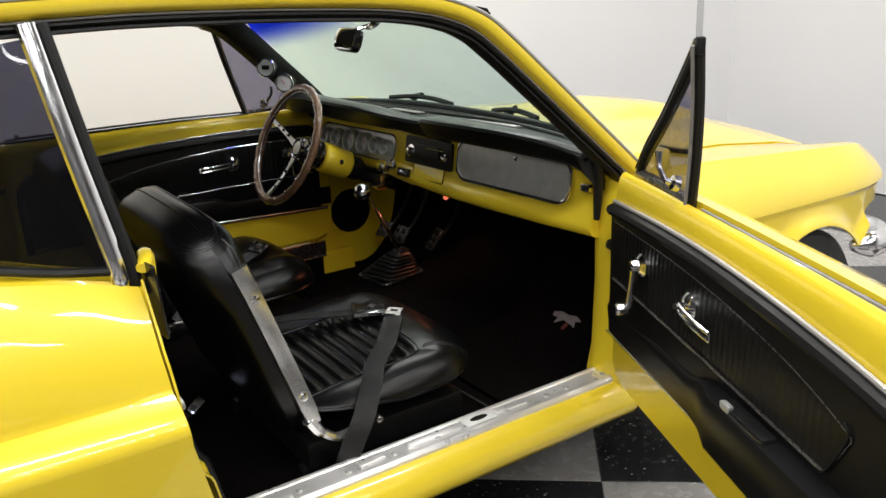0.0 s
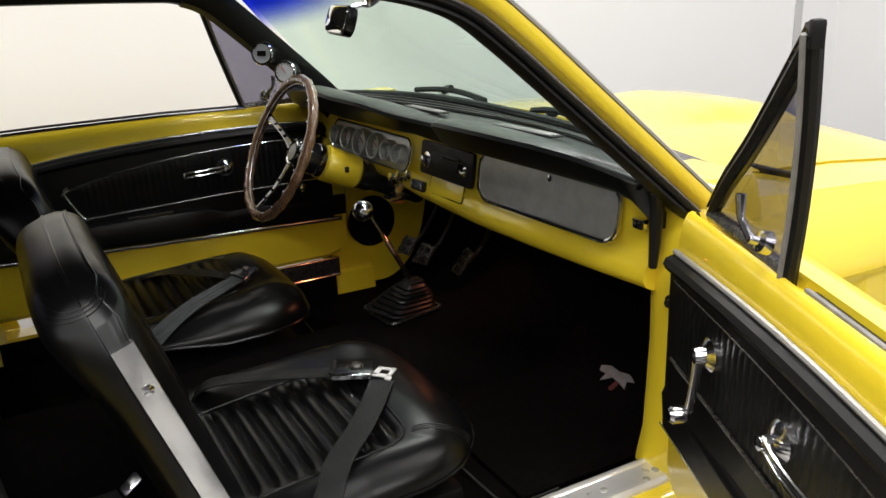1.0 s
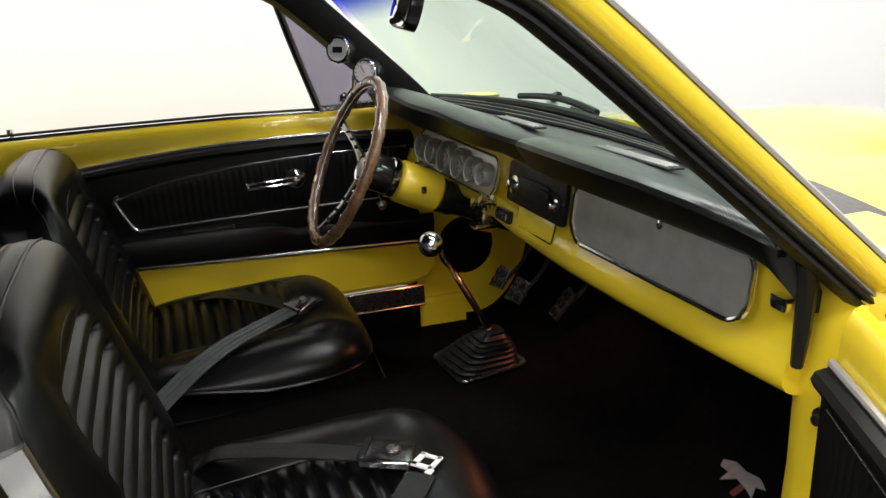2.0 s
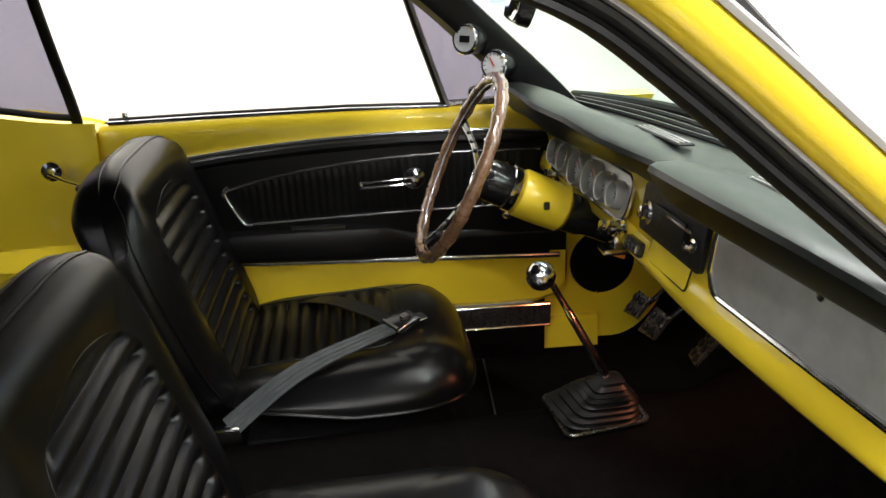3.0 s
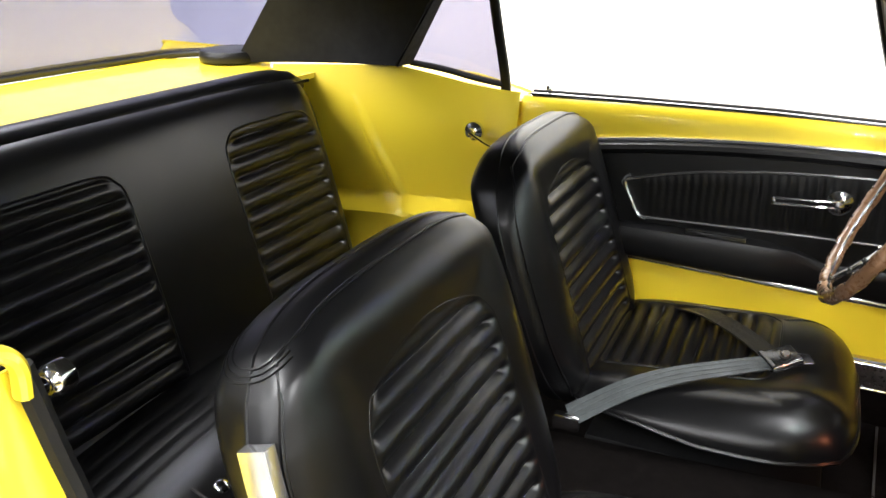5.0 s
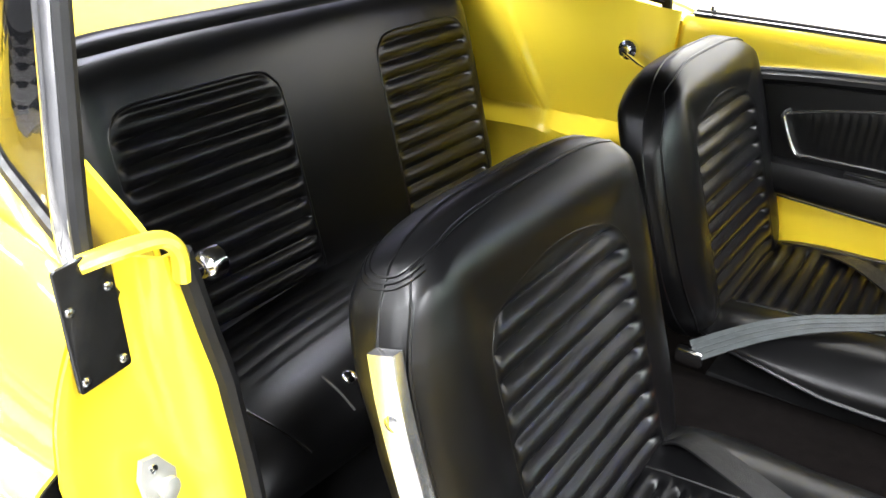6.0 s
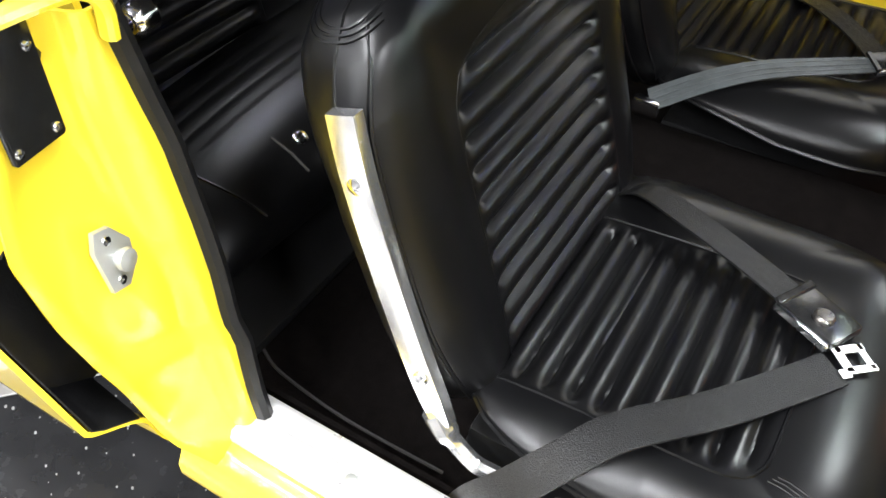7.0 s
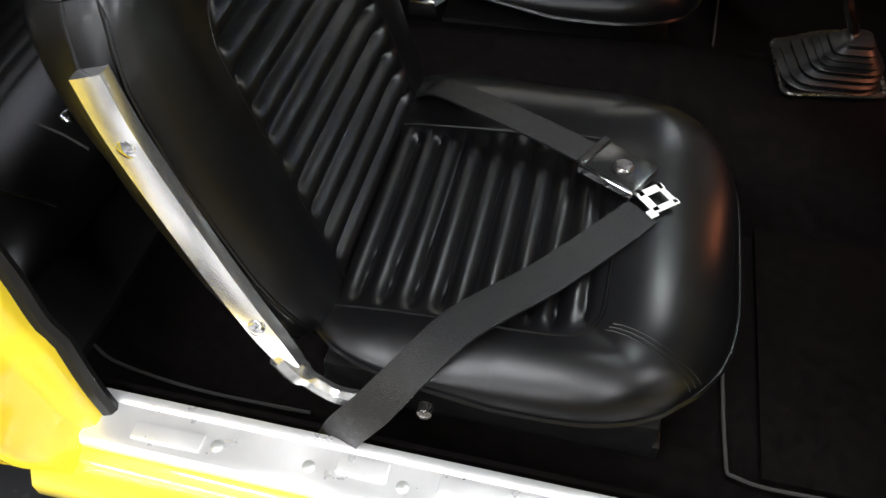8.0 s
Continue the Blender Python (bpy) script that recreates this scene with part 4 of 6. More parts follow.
    piece("crank_knob", lathe([(0.008, 0), (0.013, 0.004), (0.013, 0.022), (0.009, 0.027), (0.001, 0.028)], 16, aim((0.137, 0.048, 0.682), (0, 1, 0))), CHROME, c)
    piece("lock_button", lathe([(0.005, 0), (0.005, 0.012), (0.008, 0.016), (0.007, 0.024), (0.001, 0.026)], 12, pose(0.995, -0.03, 0.921)), CHROME, None, "chrome lock button")
    # vent window
    a, b, t = p3(-0.012, -0.035, 0.928), p3(0.245 + 0.7 * vent_by, -0.026, 0.928), p3(0.335 + vent_by, 0.022, 1.224)
    mid = p3(0.155, -0.012, 1.076)
    frame_pts = curve([a, p3(0.048, -0.028, 0.992), mid, p3(0.263, 0.006, 1.168), t], 5)
    vent = piece("vent_window", tube(frame_pts, 0.0095, 8), RUBBER, None, "triangular vent window in a dark frame")
    post = curve([b + Vector((-0.01, -0.004, -0.03)), b, b.lerp(t, 0.3) + Vector((0.001, -0.004, 0)), b.lerp(t, 0.65) + Vector((0.002, -0.004, 0)), t], 5)
    piece("vent_post", tube(post, 0.0095, 8), RUBBER, vent, "dark vent window post")
    piece("frame_edge", tube([p + Vector((-0.0105, 0.002, 0.0075)) for p in frame_pts], 0.0048, 8), RUBBER if rise else CHROME, vent, "narrow polished frame edge")
    piece("inner_seal", tube([p + Vector((0.011, 0.003, -0.008)) for p in frame_pts[3:-3]], 0.0055, 8), GLOSSBLACK, vent, "glossy black inner seal")
    piece("post_felt", tube([p + Vector((-0.004, 0.0105, 0)) for p in post], 0.0042, 6), FELT, vent, "grey felt run")
    piece("post_cap", block((0.013, 0.015, 0.030), (t.x + 0.002, t.y, t.z), 0.004), RUBBER, vent, "black rubber cap")
    piece("vent_sill", tube([a, a.lerp(b, 0.5) + Vector((0, 0, 0.004)), b], 0.011, 8), DARKMETAL, vent, "worn bright sill rail")
    n = len(frame_pts) - 1

    def pane(u, v):
        f = frame_pts[round(u * n)]
        lowp = a.lerp(b, min(1.0, u))
        return lowp.lerp(f if u > 0 else a, v)

    g = piece("vent_glass", sheet(pane, n, 6, 0.003), SMOKE, vent, "tinted vent glass")
    g.visible_shadow = False
    lat = Vector((0.20, -0.018, 0.955))
    latch = piece("vent_latch", lathe([(0.016, 0), (0.014, 0.012), (0.006, 0.016), (0.005, 0.028), (0.001, 0.03)], 14, aim(lat, (0, 1, 0.3))), CHROME, vent, "chrome vent latch")
    piece("latch_lever", tube([lat + Vector((0, 0.022, 0.004)), lat + Vector((-0.02, 0.030, 0.030)), lat + Vector((-0.024, 0.030, 0.060))], [0.006, 0.005, 0.007], 8), CHROME, latch)


DRIVER_DOOR = Matrix(((0, 1, 0, -0.66), (-1, 0, 0, -0.06), (0, 0, 1, 0), (0, 0, 0, 1)))
OPEN_ANGLE = radians(23.5)
CA, SA = math.cos(OPEN_ANGLE), math.sin(OPEN_ANGLE)
PASSENGER_DOOR = Matrix(((CA, -SA, 0, 0.899), (-SA, -CA, 0, -0.098), (-0.0157, 0, 1, 0), (0, 0, 0, 1)))
door(DRIVER_DOOR, "closed yellow car door with black vinyl panel", panel_low=0.556, rise=0.036, vent_by=0.03)
door(PASSENGER_DOOR, "wide open yellow car door with black vinyl panel", 0.0012, 0.003, -0.058, -0.047, 0.548)


# ---- seats ----
def spread(n):
    """Grid lines from -1 to 1, closer together at both ends."""
    return [math.sin(math.pi / 2 * (2 * i / n - 1)) * 0.6 + (2 * i / n - 1) * 0.4 for i in range(n + 1)]


def pillow(width, length, height, corner=0.45, power=7.0, nu=64, nv=72, taper=None, relief=None, under=0.0, foot=None):
    """A stuffed form over a rounded rectangle: x across, y along, z up. taper(b): width factor; relief(x, y): what is added to its top; foot(b): height of its rim."""
    def place(a, b):
        x = a * math.sqrt(1 - corner * b ** 4 / 2)
        y = b * math.sqrt(1 - corner * a ** 4 / 2)
        w = taper(b) if taper else 1.0
        rise = max(0.0, (1 - abs(a) ** power) * (1 - abs(b) ** power)) ** 0.42
        px, py = x * width / 2 * w, y * length / 2
        z = height * rise + (foot(b) * (1 - rise) if foot else 0.0)
        if relief:
            z += relief(px, py) * min(1.0, rise * 1.2)
        return Vector((px, py, z))

    bm = bmesh.new()
    A, B = spread(nu), spread(nv)
    rows = [[bm.verts.new(place(a, b)) for b in B] for a in A]
    for i in range(nu):
        for j in range(nv):
            bm.faces.new((rows[i][j], rows[i + 1][j], rows[i + 1][j + 1], rows[i][j + 1]))
    rim = [rows[i][0] for i in range(nu)] + [rows[nu][j] for j in range(nv)] + [rows[i][nv] for i in range(nu, 0, -1)] + [rows[0][j] for j in range(nv, 0, -1)]
    if under:
        lowr = [bm.verts.new(v.co + Vector((-v.co.x * 0.05, -v.co.y * 0.03, -under))) for v in rim]
        for i in range(len(rim)):
            k = (i + 1) % len(rim)
            bm.faces.new((rim[i], rim[k], lowr[k], lowr[i]))
        bm.faces.new(lowr)
    else:
        bm.faces.new(rim)
    return bm


def box_mask(x, y, x0, x1, y0, y1, soft=0.012, corner=0.05):
    """1 inside a rounded rectangle, 0 outside."""
    dx, dy = max(x0 + corner - x, x - x1 + corner, 0), max(y0 + corner - y, y - y1 + corner, 0)
    d = corner - math.hypot(dx, dy)
    return min(1.0, max(0.0, d / soft))


def pleats(s, pitch):
    """Stuffed tubes side by side with soft valleys between them: 0 to 1."""
    return ((math.sin(math.pi * s / pitch) ** 2 + 0.02) ** 0.3 - 0.309) / 0.697


def bucket_seat(x, outer, back_by, lean_by, label, slim=1.0, shift=0.0, lift=0.0, square_by=3.4, corner=0.66, reach=0.535, top=0.48):
    """outer: +1 or -1, the side that faces the door and carries the bright hinge trim."""
    seat = thing("bucket_seat", (x, -0.54 + back_by, 0.28), label, "car seat", "front bucket seats")
    m = Matrix.Translation((x + shift, -0.535 + back_by - (0.535 - reach) / 2, 0.405 + lift)) @ pose(0, 0, 0, 5, 0, 0) @ Matrix.Diagonal((slim, 1, 1, 1))

    def cushion_relief(px, py):
        k = box_mask(px * outer, py, -0.115, 0.208, -0.26, 0.106, 0.024, 0.05)
        edge = 0.010 * max(math.exp(-((abs(px) - 0.235) / 0.04) ** 2), math.exp(-((py - 0.16) / 0.06) ** 2)) + 0.014 * math.exp(-((px * outer + 0.185) / 0.05) ** 2)
        return edge + k * (-0.010 + 0.0115 * pleats(py + 0.24, 0.033))

    def narrow(b):
        return 1 - 0.06 * max(0, b) ** 3

    def hem(b):
        return lerp_table([(-1, 0.082), (-0.5, 0.066), (0, 0.038), (0.5, 0.029), (1, 0.024)], b)

    def on_top(a, b):
        px = a * math.sqrt(1 - corner / 2 * b ** 4) * 0.285 * narrow(b)
        py = b * math.sqrt(1 - corner / 2 * a ** 4) * reach / 2
        rise = max(0.0, (1 - abs(a) ** square_by) * (1 - abs(b) ** square_by)) ** 0.42
        return m @ Vector((px, py, 0.098 * rise + hem(b) * (1 - rise) + cushion_relief(px, py) * min(1.0, rise * 1.2) + 0.0004))

    def over(px, py):
        """The point of the cushion's top over px, py."""
        a, b = px / 0.285, py / reach / 2
        for _ in range(6):
            a, b = px / (0.285 * narrow(b) * math.sqrt(1 - corner / 2 * b ** 4)), py / (reach / 2 * math.sqrt(1 - corner / 2 * a ** 4))
        return on_top(a, b)

    cushion = part("seat_cushion", pillow(0.57, reach, 0.098, corner, square_by, 130, 300, narrow, cushion_relief, 0.012, hem), VINYL, seat, "black vinyl cushion with crosswise pleats", 50, m)
    square = [(math.cos(a) / max(abs(math.cos(a)), abs(math.sin(a))), math.sin(a) / max(abs(math.cos(a)), abs(math.sin(a)))) for a in [2 * math.pi * i / 72 for i in range(72)]]
    seam = [on_top(a, b) for a, b in square]
    part("cushion_piping", tube(seam, 0.0045, 6, True), VINYL, cushion)
    for k in range(3):
        line = [on_top(outer * (0.67 + 0.27 * s ** 1.5 + 0.014 * k), 0.47 + 0.50 * s - 0.014 * k) for s in [i / 10 for i in range(11)]]
        part("corner_stitch", tube(line, 0.0013, 5), VINYL, cushion)
    welt = [(0.214, -0.20), (0.214, -0.05), (0.214, 0.055), (0.206, 0.088), (0.188, 0.104), (0.160, 0.110), (0.04, 0.112), (-0.07, 0.110), (-0.098, 0.104), (-0.114, 0.086), (-0.121, 0.055), (-0.121, -0.05), (-0.121, -0.20)]
    part("inset_welt", tube([over(outer * p.x, p.y) for p in curve([(u, v, 0) for u, v in welt], 4)], 0.0024, 6), VINYL, cushion)
    part("seat_base", block((0.46 * slim, 0.42, 0.07 + lift), (x + shift, -0.55 + back_by, 0.345 + lift / 2), 0.012), RUBBER, seat)
    for sx in (-0.2, 0.2):
        part("seat_track", block((0.03, 0.44, 0.03), (x + sx, -0.55 + back_by, 0.300), 0.004), RUBBER, seat)

    # the backrest leans back about 19 degrees; its own y runs up, its z faces forwards
    lean = Vector((0, -0.325, 0.946))
    front = Vector((0, 0.946, 0.325))
    height = 0.54
    base = Vector((x, -0.767 + back_by + lean_by, 0.411))
    origin = base + lean * height / 2
    bmx = Matrix(((1, 0, 0, origin.x), (0, lean.y, front.y, origin.y), (0, lean.z, front.z, origin.z), (0, 0, 0, 1)))

    def width_at(b):
        return lerp_table([(-1, 0.93), (-0.4, 0.98), (0.2, 1.0), (0.6, 0.985), (0.85, 0.97 - top * 0.05), (1.0, 0.96 - top * 0.13)], b)

    def back_relief(px, py):
        arch = 0.12 + 0.03 * (1 - (px / 0.16) ** 2 if abs(px) < 0.16 else 0)
        k = box_mask(px, py, -0.175, 0.17, -0.32, arch + 0.02, 0.016, 0.05)
        roll = 0.012 * (math.exp(-4 * ((abs(px) - 0.215) / 0.045) ** 2) + math.exp(-4 * ((py - 0.215) / 0.045) ** 2)) ** 0.25
        return roll + k * (-0.010 + 0.0120 * pleats(py + 0.30, 0.0365))

    back = part("backrest", pillow(0.60, height, 0.046, top, 9, 130, 300, width_at, back_relief), VINYL, seat, "black vinyl backrest with horizontal pleats", 50, bmx)
    loop = [(-0.178, -0.22), (-0.178, -0.05), (-0.178, 0.085), (-0.166, 0.124), (-0.135, 0.148), (-0.06, 0.168), (0.0, 0.173), (0.06, 0.168), (0.13, 0.148), (0.160, 0.124), (0.173, 0.085), (0.173, -0.05), (0.173, -0.22)]
    loop = curve([(u, v, 0) for u, v in loop], 4)
    part("inset_welt", tube([bmx @ Vector((p.x, p.y, 0.0445 + back_relief(p.x * 1.01, p.y * 1.005))) for p in loop], 0.0015, 6), VINYL, back)
    shell = pillow(0.605, height, 0.071, top, 10, 48, 56, width_at, lambda px, py: -0.022 * min(1.0, max(0.0, (0.20 - py) / 0.12)))
    shell.transform(bmx @ Matrix.Diagonal((1, 1, -1, 1)))
    part("backrest_shell", shell, VINYL, back, "smooth black vinyl back shell")
    rim = []
    for i in range(80):
        a = 2 * math.pi * i / 80
        ca, sa = math.cos(a), math.sin(a)
        r = max(abs(ca), abs(sa))
        qa, qb = ca / r, sa / r
        rim.append(bmx @ Vector((qa * math.sqrt(1 - top * qb ** 4 / 2) * 0.30 * width_at(qb), qb * math.sqrt(1 - top * qa ** 4 / 2) * height / 2, 0.0)))
    part("back_piping", tube(rim, 0.0026, 6, True), VINYL, back)
    seam = []
    for i in range(80):
        a = 2 * math.pi * i / 80
        ca, sa = math.cos(a), math.sin(a)
        r = max(abs(ca), abs(sa)) / 0.955
        qa, qb = ca / r, sa / r
        seam.append(bmx @ Vector((qa * math.sqrt(1 - top * qb ** 4 / 2) * 0.30 * width_at(qb), qb * math.sqrt(1 - top * qa ** 4 / 2) * height / 2, 0.0)))
        local = bmx.inverted() @ seam[-1]
        lift = max(0.0, (1 - abs(qa) ** 9) * (1 - abs(qb) ** 9)) ** 0.42
        seam[-1] += front * (0.046 * lift + back_relief(local.x, local.y) * min(1.0, lift * 1.2) + 0.0006)
    part("front_seam", tube(seam, 0.0028, 6, True), VINYL, back)
    for b in (0.925, 0.945, 0.965):
        line = []
        for a, fore in [(0.90, 1), (0.94, 1), (0.97, 1), (0.988, 1), (0.997, 1), (1.0, 0), (0.997, -1), (0.985, -1), (0.96, -1), (0.92, -1), (0.86, -1), (0.78, -1)]:
            power = 9 if fore > 0 else 10
            rise = ((1 - a ** power) * (1 - b ** power)) ** 0.42
            p = Vector((outer * a * math.sqrt(1 - top * b ** 4 / 2) * 0.3015 * width_at(b), b * math.sqrt(1 - top * a ** 4 / 2) * height / 2, 0.0))
            p.z = 0.046 * rise + back_relief(p.x, p.y) * min(1.0, rise * 1.2) + 0.0006 if fore > 0 else -0.0715 * rise
            line.append(bmx @ p)
        part("cross_seam", tube(curve(line, 3), 0.0017, 5), VINYL, back)
    # bright hinge trim along the outer edge of the back, hooked forward at its foot
    side = outer * 0.298
    path = [bmx @ Vector((side * k, h + 0.019, 0.020)) for h, k in ((0.152, 0.975), (0.09, 1.0), (-0.01, 1.005), (-0.11, 1.0), (-0.19, 0.985), (-0.24, 0.97))]
    path = curve(path, 5)
    rings = []
    for i, p in enumerate(path):
        w = 0.0170 if i < len(path) - 6 else 0.0170 - 0.0008 * (i - len(path) + 6)
        o = Vector((outer, 0, 0))
        rings.append([p + front * w * c + o * e for c, e in ((-1, -0.006), (-1, 0.0055), (-0.95, 0.0082), (-0.5, 0.0086), (0, 0.0087), (0.5, 0.0086), (0.95, 0.0082), (1, 0.0055), (1, -0.006))])
    trim = part("hinge_trim", loft(rings), TRIM, back, "polished side hinge trim")
    for h in (0.085, -0.16):
        part("trim_screw", lathe([(0.010, 0), (0.009, 0.004), (0.004, 0.006), (0.001, 0.0065)], 14, aim(bmx @ Vector((side * 1.02, h + 0.017, 0.020)), (outer, 0, 0))), CHROME, trim)
    foot = bmx @ Vector((side * 0.97, -0.228, 0.010))
    arm = curve([foot + lean * 0.02, foot - lean * 0.012 + Vector((0, 0.010, 0)), foot + Vector((0, 0.050, -0.040)), foot + Vector((0, 0.078, -0.042)), foot + Vector((0, 0.10, -0.038))], 5)
    part("hinge_arm", tube(arm, [0.016] * 6 + [0.0115] * (len(arm) - 6), 8, flat=0.9), TRIM, trim, "polished hinge arm")
    part("hinge_bolt", lathe([(0.009, 0), (0.009, 0.012), (0.006, 0.015), (0.001, 0.016)], 14, aim(foot + Vector((-outer * 0.005, 0.160, -0.034)), (outer, 0, 0))), DARKMETAL, seat, "dull metal hinge bolt")
    part("inner_hinge", block((0.02, 0.05, 0.03), (x - outer * 0.272, -0.755 + back_by + lean_by, 0.435), 0.006), CHROME, back, "small chrome hinge")
    return seat


bucket_seat(0.378, 1, 0.0, 0.0, "black vinyl passenger bucket seat with pleated inset")
bucket_seat(-0.395, -1, -0.03, -0.025, "black vinyl driver bucket seat behind the steering wheel", 0.95, -0.006, 0.0, 5.2, 0.46, 0.512, 0.62)


# rear bench
bench = thing("rear_bench_seat", (-0.02, -1.45, 0.30), "black vinyl rear bench seat with two pleated panels", "car seat")
BX = 0.035


def bench_relief(px, py):
    out = 0.010 * math.exp(-((abs(px) - 0.485) / 0.045) ** 2)
    for c, half in ((-0.318, 0.156), (0.293, 0.176)):
        k = box_mask(px, py, c - half, c + half, -0.26, 0.172 if c < 0 else 0.163, 0.015, 0.055)
        out += k * (-0.009 + 0.0105 * pleats(py + 0.26, 0.038))
    return out


bl, bf = Vector((0, -0.29, 0.957)), Vector((0, 0.957, 0.29))
bo = Vector((BX, -1.57, 0.70))
bmat = Matrix(((1, 0, 0, bo.x), (0, bl.y, bf.y, bo.y), (0, bl.z, bf.z, bo.z), (0, 0, 0, 1)))
bback = part("bench_back", pillow(1.11, 0.53, 0.07, 0.2, 9, 200, 260, None, bench_relief, 0.04), VINYL, bench, "black vinyl bench back with horizontal pleats", 50, bmat)
for c, half in ((-0.318, 0.159), (0.293, 0.179)):
    loop = [(-half, -0.20), (-half, -0.05), (-half, 0.117), (-half + 0.016, 0.159), (-half + 0.055, 0.176), (0, 0.177), (half - 0.055, 0.176), (half - 0.016, 0.159), (half, 0.117), (half, -0.05), (half, -0.20)]
    part("inset_welt", tube([bmat @ Vector((c + p.x, p.y - (0.009 if c > 0 else 0.0), 0.0695)) for p in curve([(u, v, 0) for u, v in loop], 4)], 0.0026, 6), VINYL, bback)
roll_at = [-0.548 + 1.096 * i / 24 for i in range(25)]
part("bench_top_roll", tube([bmat @ Vector((x, 0.251 - 0.022 * abs(x / 0.548) ** 10, 0.010)) for x in roll_at], [0.033 - 0.016 * abs(x / 0.548) ** 12 for x in roll_at], 14), VINYL, bback, "padded top roll")
part("top_piping", tube([bmat @ Vector((x, 0.235, 0.05)) for x in [-0.535 + 1.07 * i / 20 for i in range(21)]], 0.004, 6), VINYL, bback)


def bench_cushion_relief(px, py):
    out = 0.0
    for c in (-0.30, 0.30):
        k = box_mask(px, py, c - 0.17, c + 0.17, -0.22, 0.11, 0.018, 0.035)
        out += k * (-0.002 + 0.0014 * pleats(py + 0.22, 0.036))
    return out


cm = Matrix.Translation((BX, -1.378, 0.416)) @ pose(0, 0, 0, 8.5, 0, 0)
bcush = part("bench_cushion", pillow(1.24, 0.50, 0.10, 0.25, 2.7, 110, 180, None, bench_cushion_relief, 0.022, lambda b: -0.022 * max(0.0, b) ** 1.5), VINYL, bench, "black vinyl bench cushion", 50, cm)
for side in (1, -1):
    line = []
    for i in range(25):
        a, b = side * (0.80 + 0.05 * (i / 24 - 0.6) ** 2), -0.5 + 1.46 * i / 24
        rise = max(0.0, (1 - abs(a) ** 2.7) * (1 - abs(b) ** 2.7)) ** 0.42
        line.append(cm @ Vector((a * math.sqrt(1 - 0.125 * b ** 4) * 0.62, b * math.sqrt(1 - 0.125 * a ** 4) * 0.25, 0.10 * rise - 0.022 * max(0.0, b) ** 1.5 * (1 - rise) + 0.0006)))
    part("cushion_seam", tube(line, 0.0026, 6), VINYL, bcush)
part("bench_base", block((1.14, 0.38, 0.13), (BX, -1.42, 0.35), 0.01), RUBBER, bench, "dark recessed bench base")


# ---- dashboard ----
dash = thing("dashboard", (0, 0.05, 0.7), "yellow metal dashboard with black padded top", "dashboard")


def face_y(x):
    return -0.048 + 0.075 * (x / 0.68) ** 1.6 if x > 0 else -0.048 + 0.068 * x


def dash_ring(x):
    f = face_y(x)
    up = lerp_table([(-0.68, 0.045), (-0.22, 0.045), (-0.08, 0.026), (0.15, 0.014), (0.68, 0.0)], x)
    return [Vector((x, f + y, z + (up if z < 0.79 else 0))) for y, z in ((0.02, 0.925), (-0.002, 0.915), (0.0, 0.86), (0.003, 0.815), (0.000, 0.79), (-0.006, 0.772), (-0.013, 0.756), (-0.017, 0.742), (-0.016, 0.729), (-0.008, 0.718), (0.006, 0.711), (0.03, 0.708), (0.06, 0.712), (0.08, 0.75), (0.08, 0.90))]


part("dash_panel", loft([dash_ring(-0.68 + 1.36 * i / 40) for i in range(41)]), YELLOW, dash, "yellow painted metal dash panel")


PAD_BACK = [(-0.68, -0.09), (-0.554, -0.048), (-0.43, -0.004), (-0.30, 0.034), (-0.20, 0.058), (-0.117, 0.078), (0.048, 0.104), (0.20, 0.112), (0.35, 0.104), (0.50, 0.080), (0.62, 0.045), (0.70, -0.01)]


def pad_ring(x, reach, brow, drop):
    """Cross-section of the crash pad: reach to the rear, height of its front edge, depth of its front face."""
    back = lerp_table(PAD_BACK, x)
    f = face_y(x)
    e = f - reach
    s = back - e
    return [Vector((x, y, z)) for y, z in ((back, 0.925), (back, 0.938), (back - 0.25 * s, 0.943), (back - 0.55 * s, brow - 0.014), (e + min(0.05, 0.3 * s), brow - 0.001), (e + 0.014, brow - 0.001), (e + 0.004, brow - 0.005), (e, brow - 0.013),
                                           (e + min(0.022, 0.3 * reach), brow - drop + 0.010), (e + min(0.032, 0.5 * reach), brow - drop), (f + 0.006, brow - drop - 0.004), (f + 0.03, brow - drop))]


rings = []
for i in range(17):
    x = -0.67 + (0.165 + 0.67) * i / 16
    k = min(1, max(0, (x + 0.15) / 0.25))
    rings.append(pad_ring(x, lerp_table([(-0.67, 0.11), (-0.56, 0.135), (-0.30, 0.13), (-0.10, 0.085), (0.02, 0.035), (0.165, 0.022)], x), lerp_table([(-0.67, 0.985), (-0.45, 1.0), (-0.2, 0.985), (0.0, 0.955), (0.165, 0.952)], x), lerp_table([(-0.67, 0.06), (-0.45, 0.065), (-0.2, 0.062), (-0.05, 0.05), (0.05, 0.05), (0.165, 0.058)], x)))
part("crash_pad", loft(rings), PAD, dash, "black padded crash pad over the instruments")
rings = []
for x, reach, brow, drop in ((0.102, 0.055, 0.962, 0.050), (0.109, 0.074, 0.970, 0.056), (0.13, 0.081, 0.974, 0.060), (0.20, 0.083, 0.975, 0.061), (0.32, 0.084, 0.975, 0.062), (0.46, 0.082, 0.972, 0.062), (0.56, 0.078, 0.965, 0.060), (0.63, 0.065, 0.952, 0.056), (0.66, 0.055, 0.942, 0.058), (0.685, 0.046, 0.932, 0.07), (0.70, 0.03, 0.92, 0.08)):
    rings.append(pad_ring(x, reach, brow, drop))
part("passenger_pad", loft(rings), PAD, dash, "black padded hood over the glovebox")
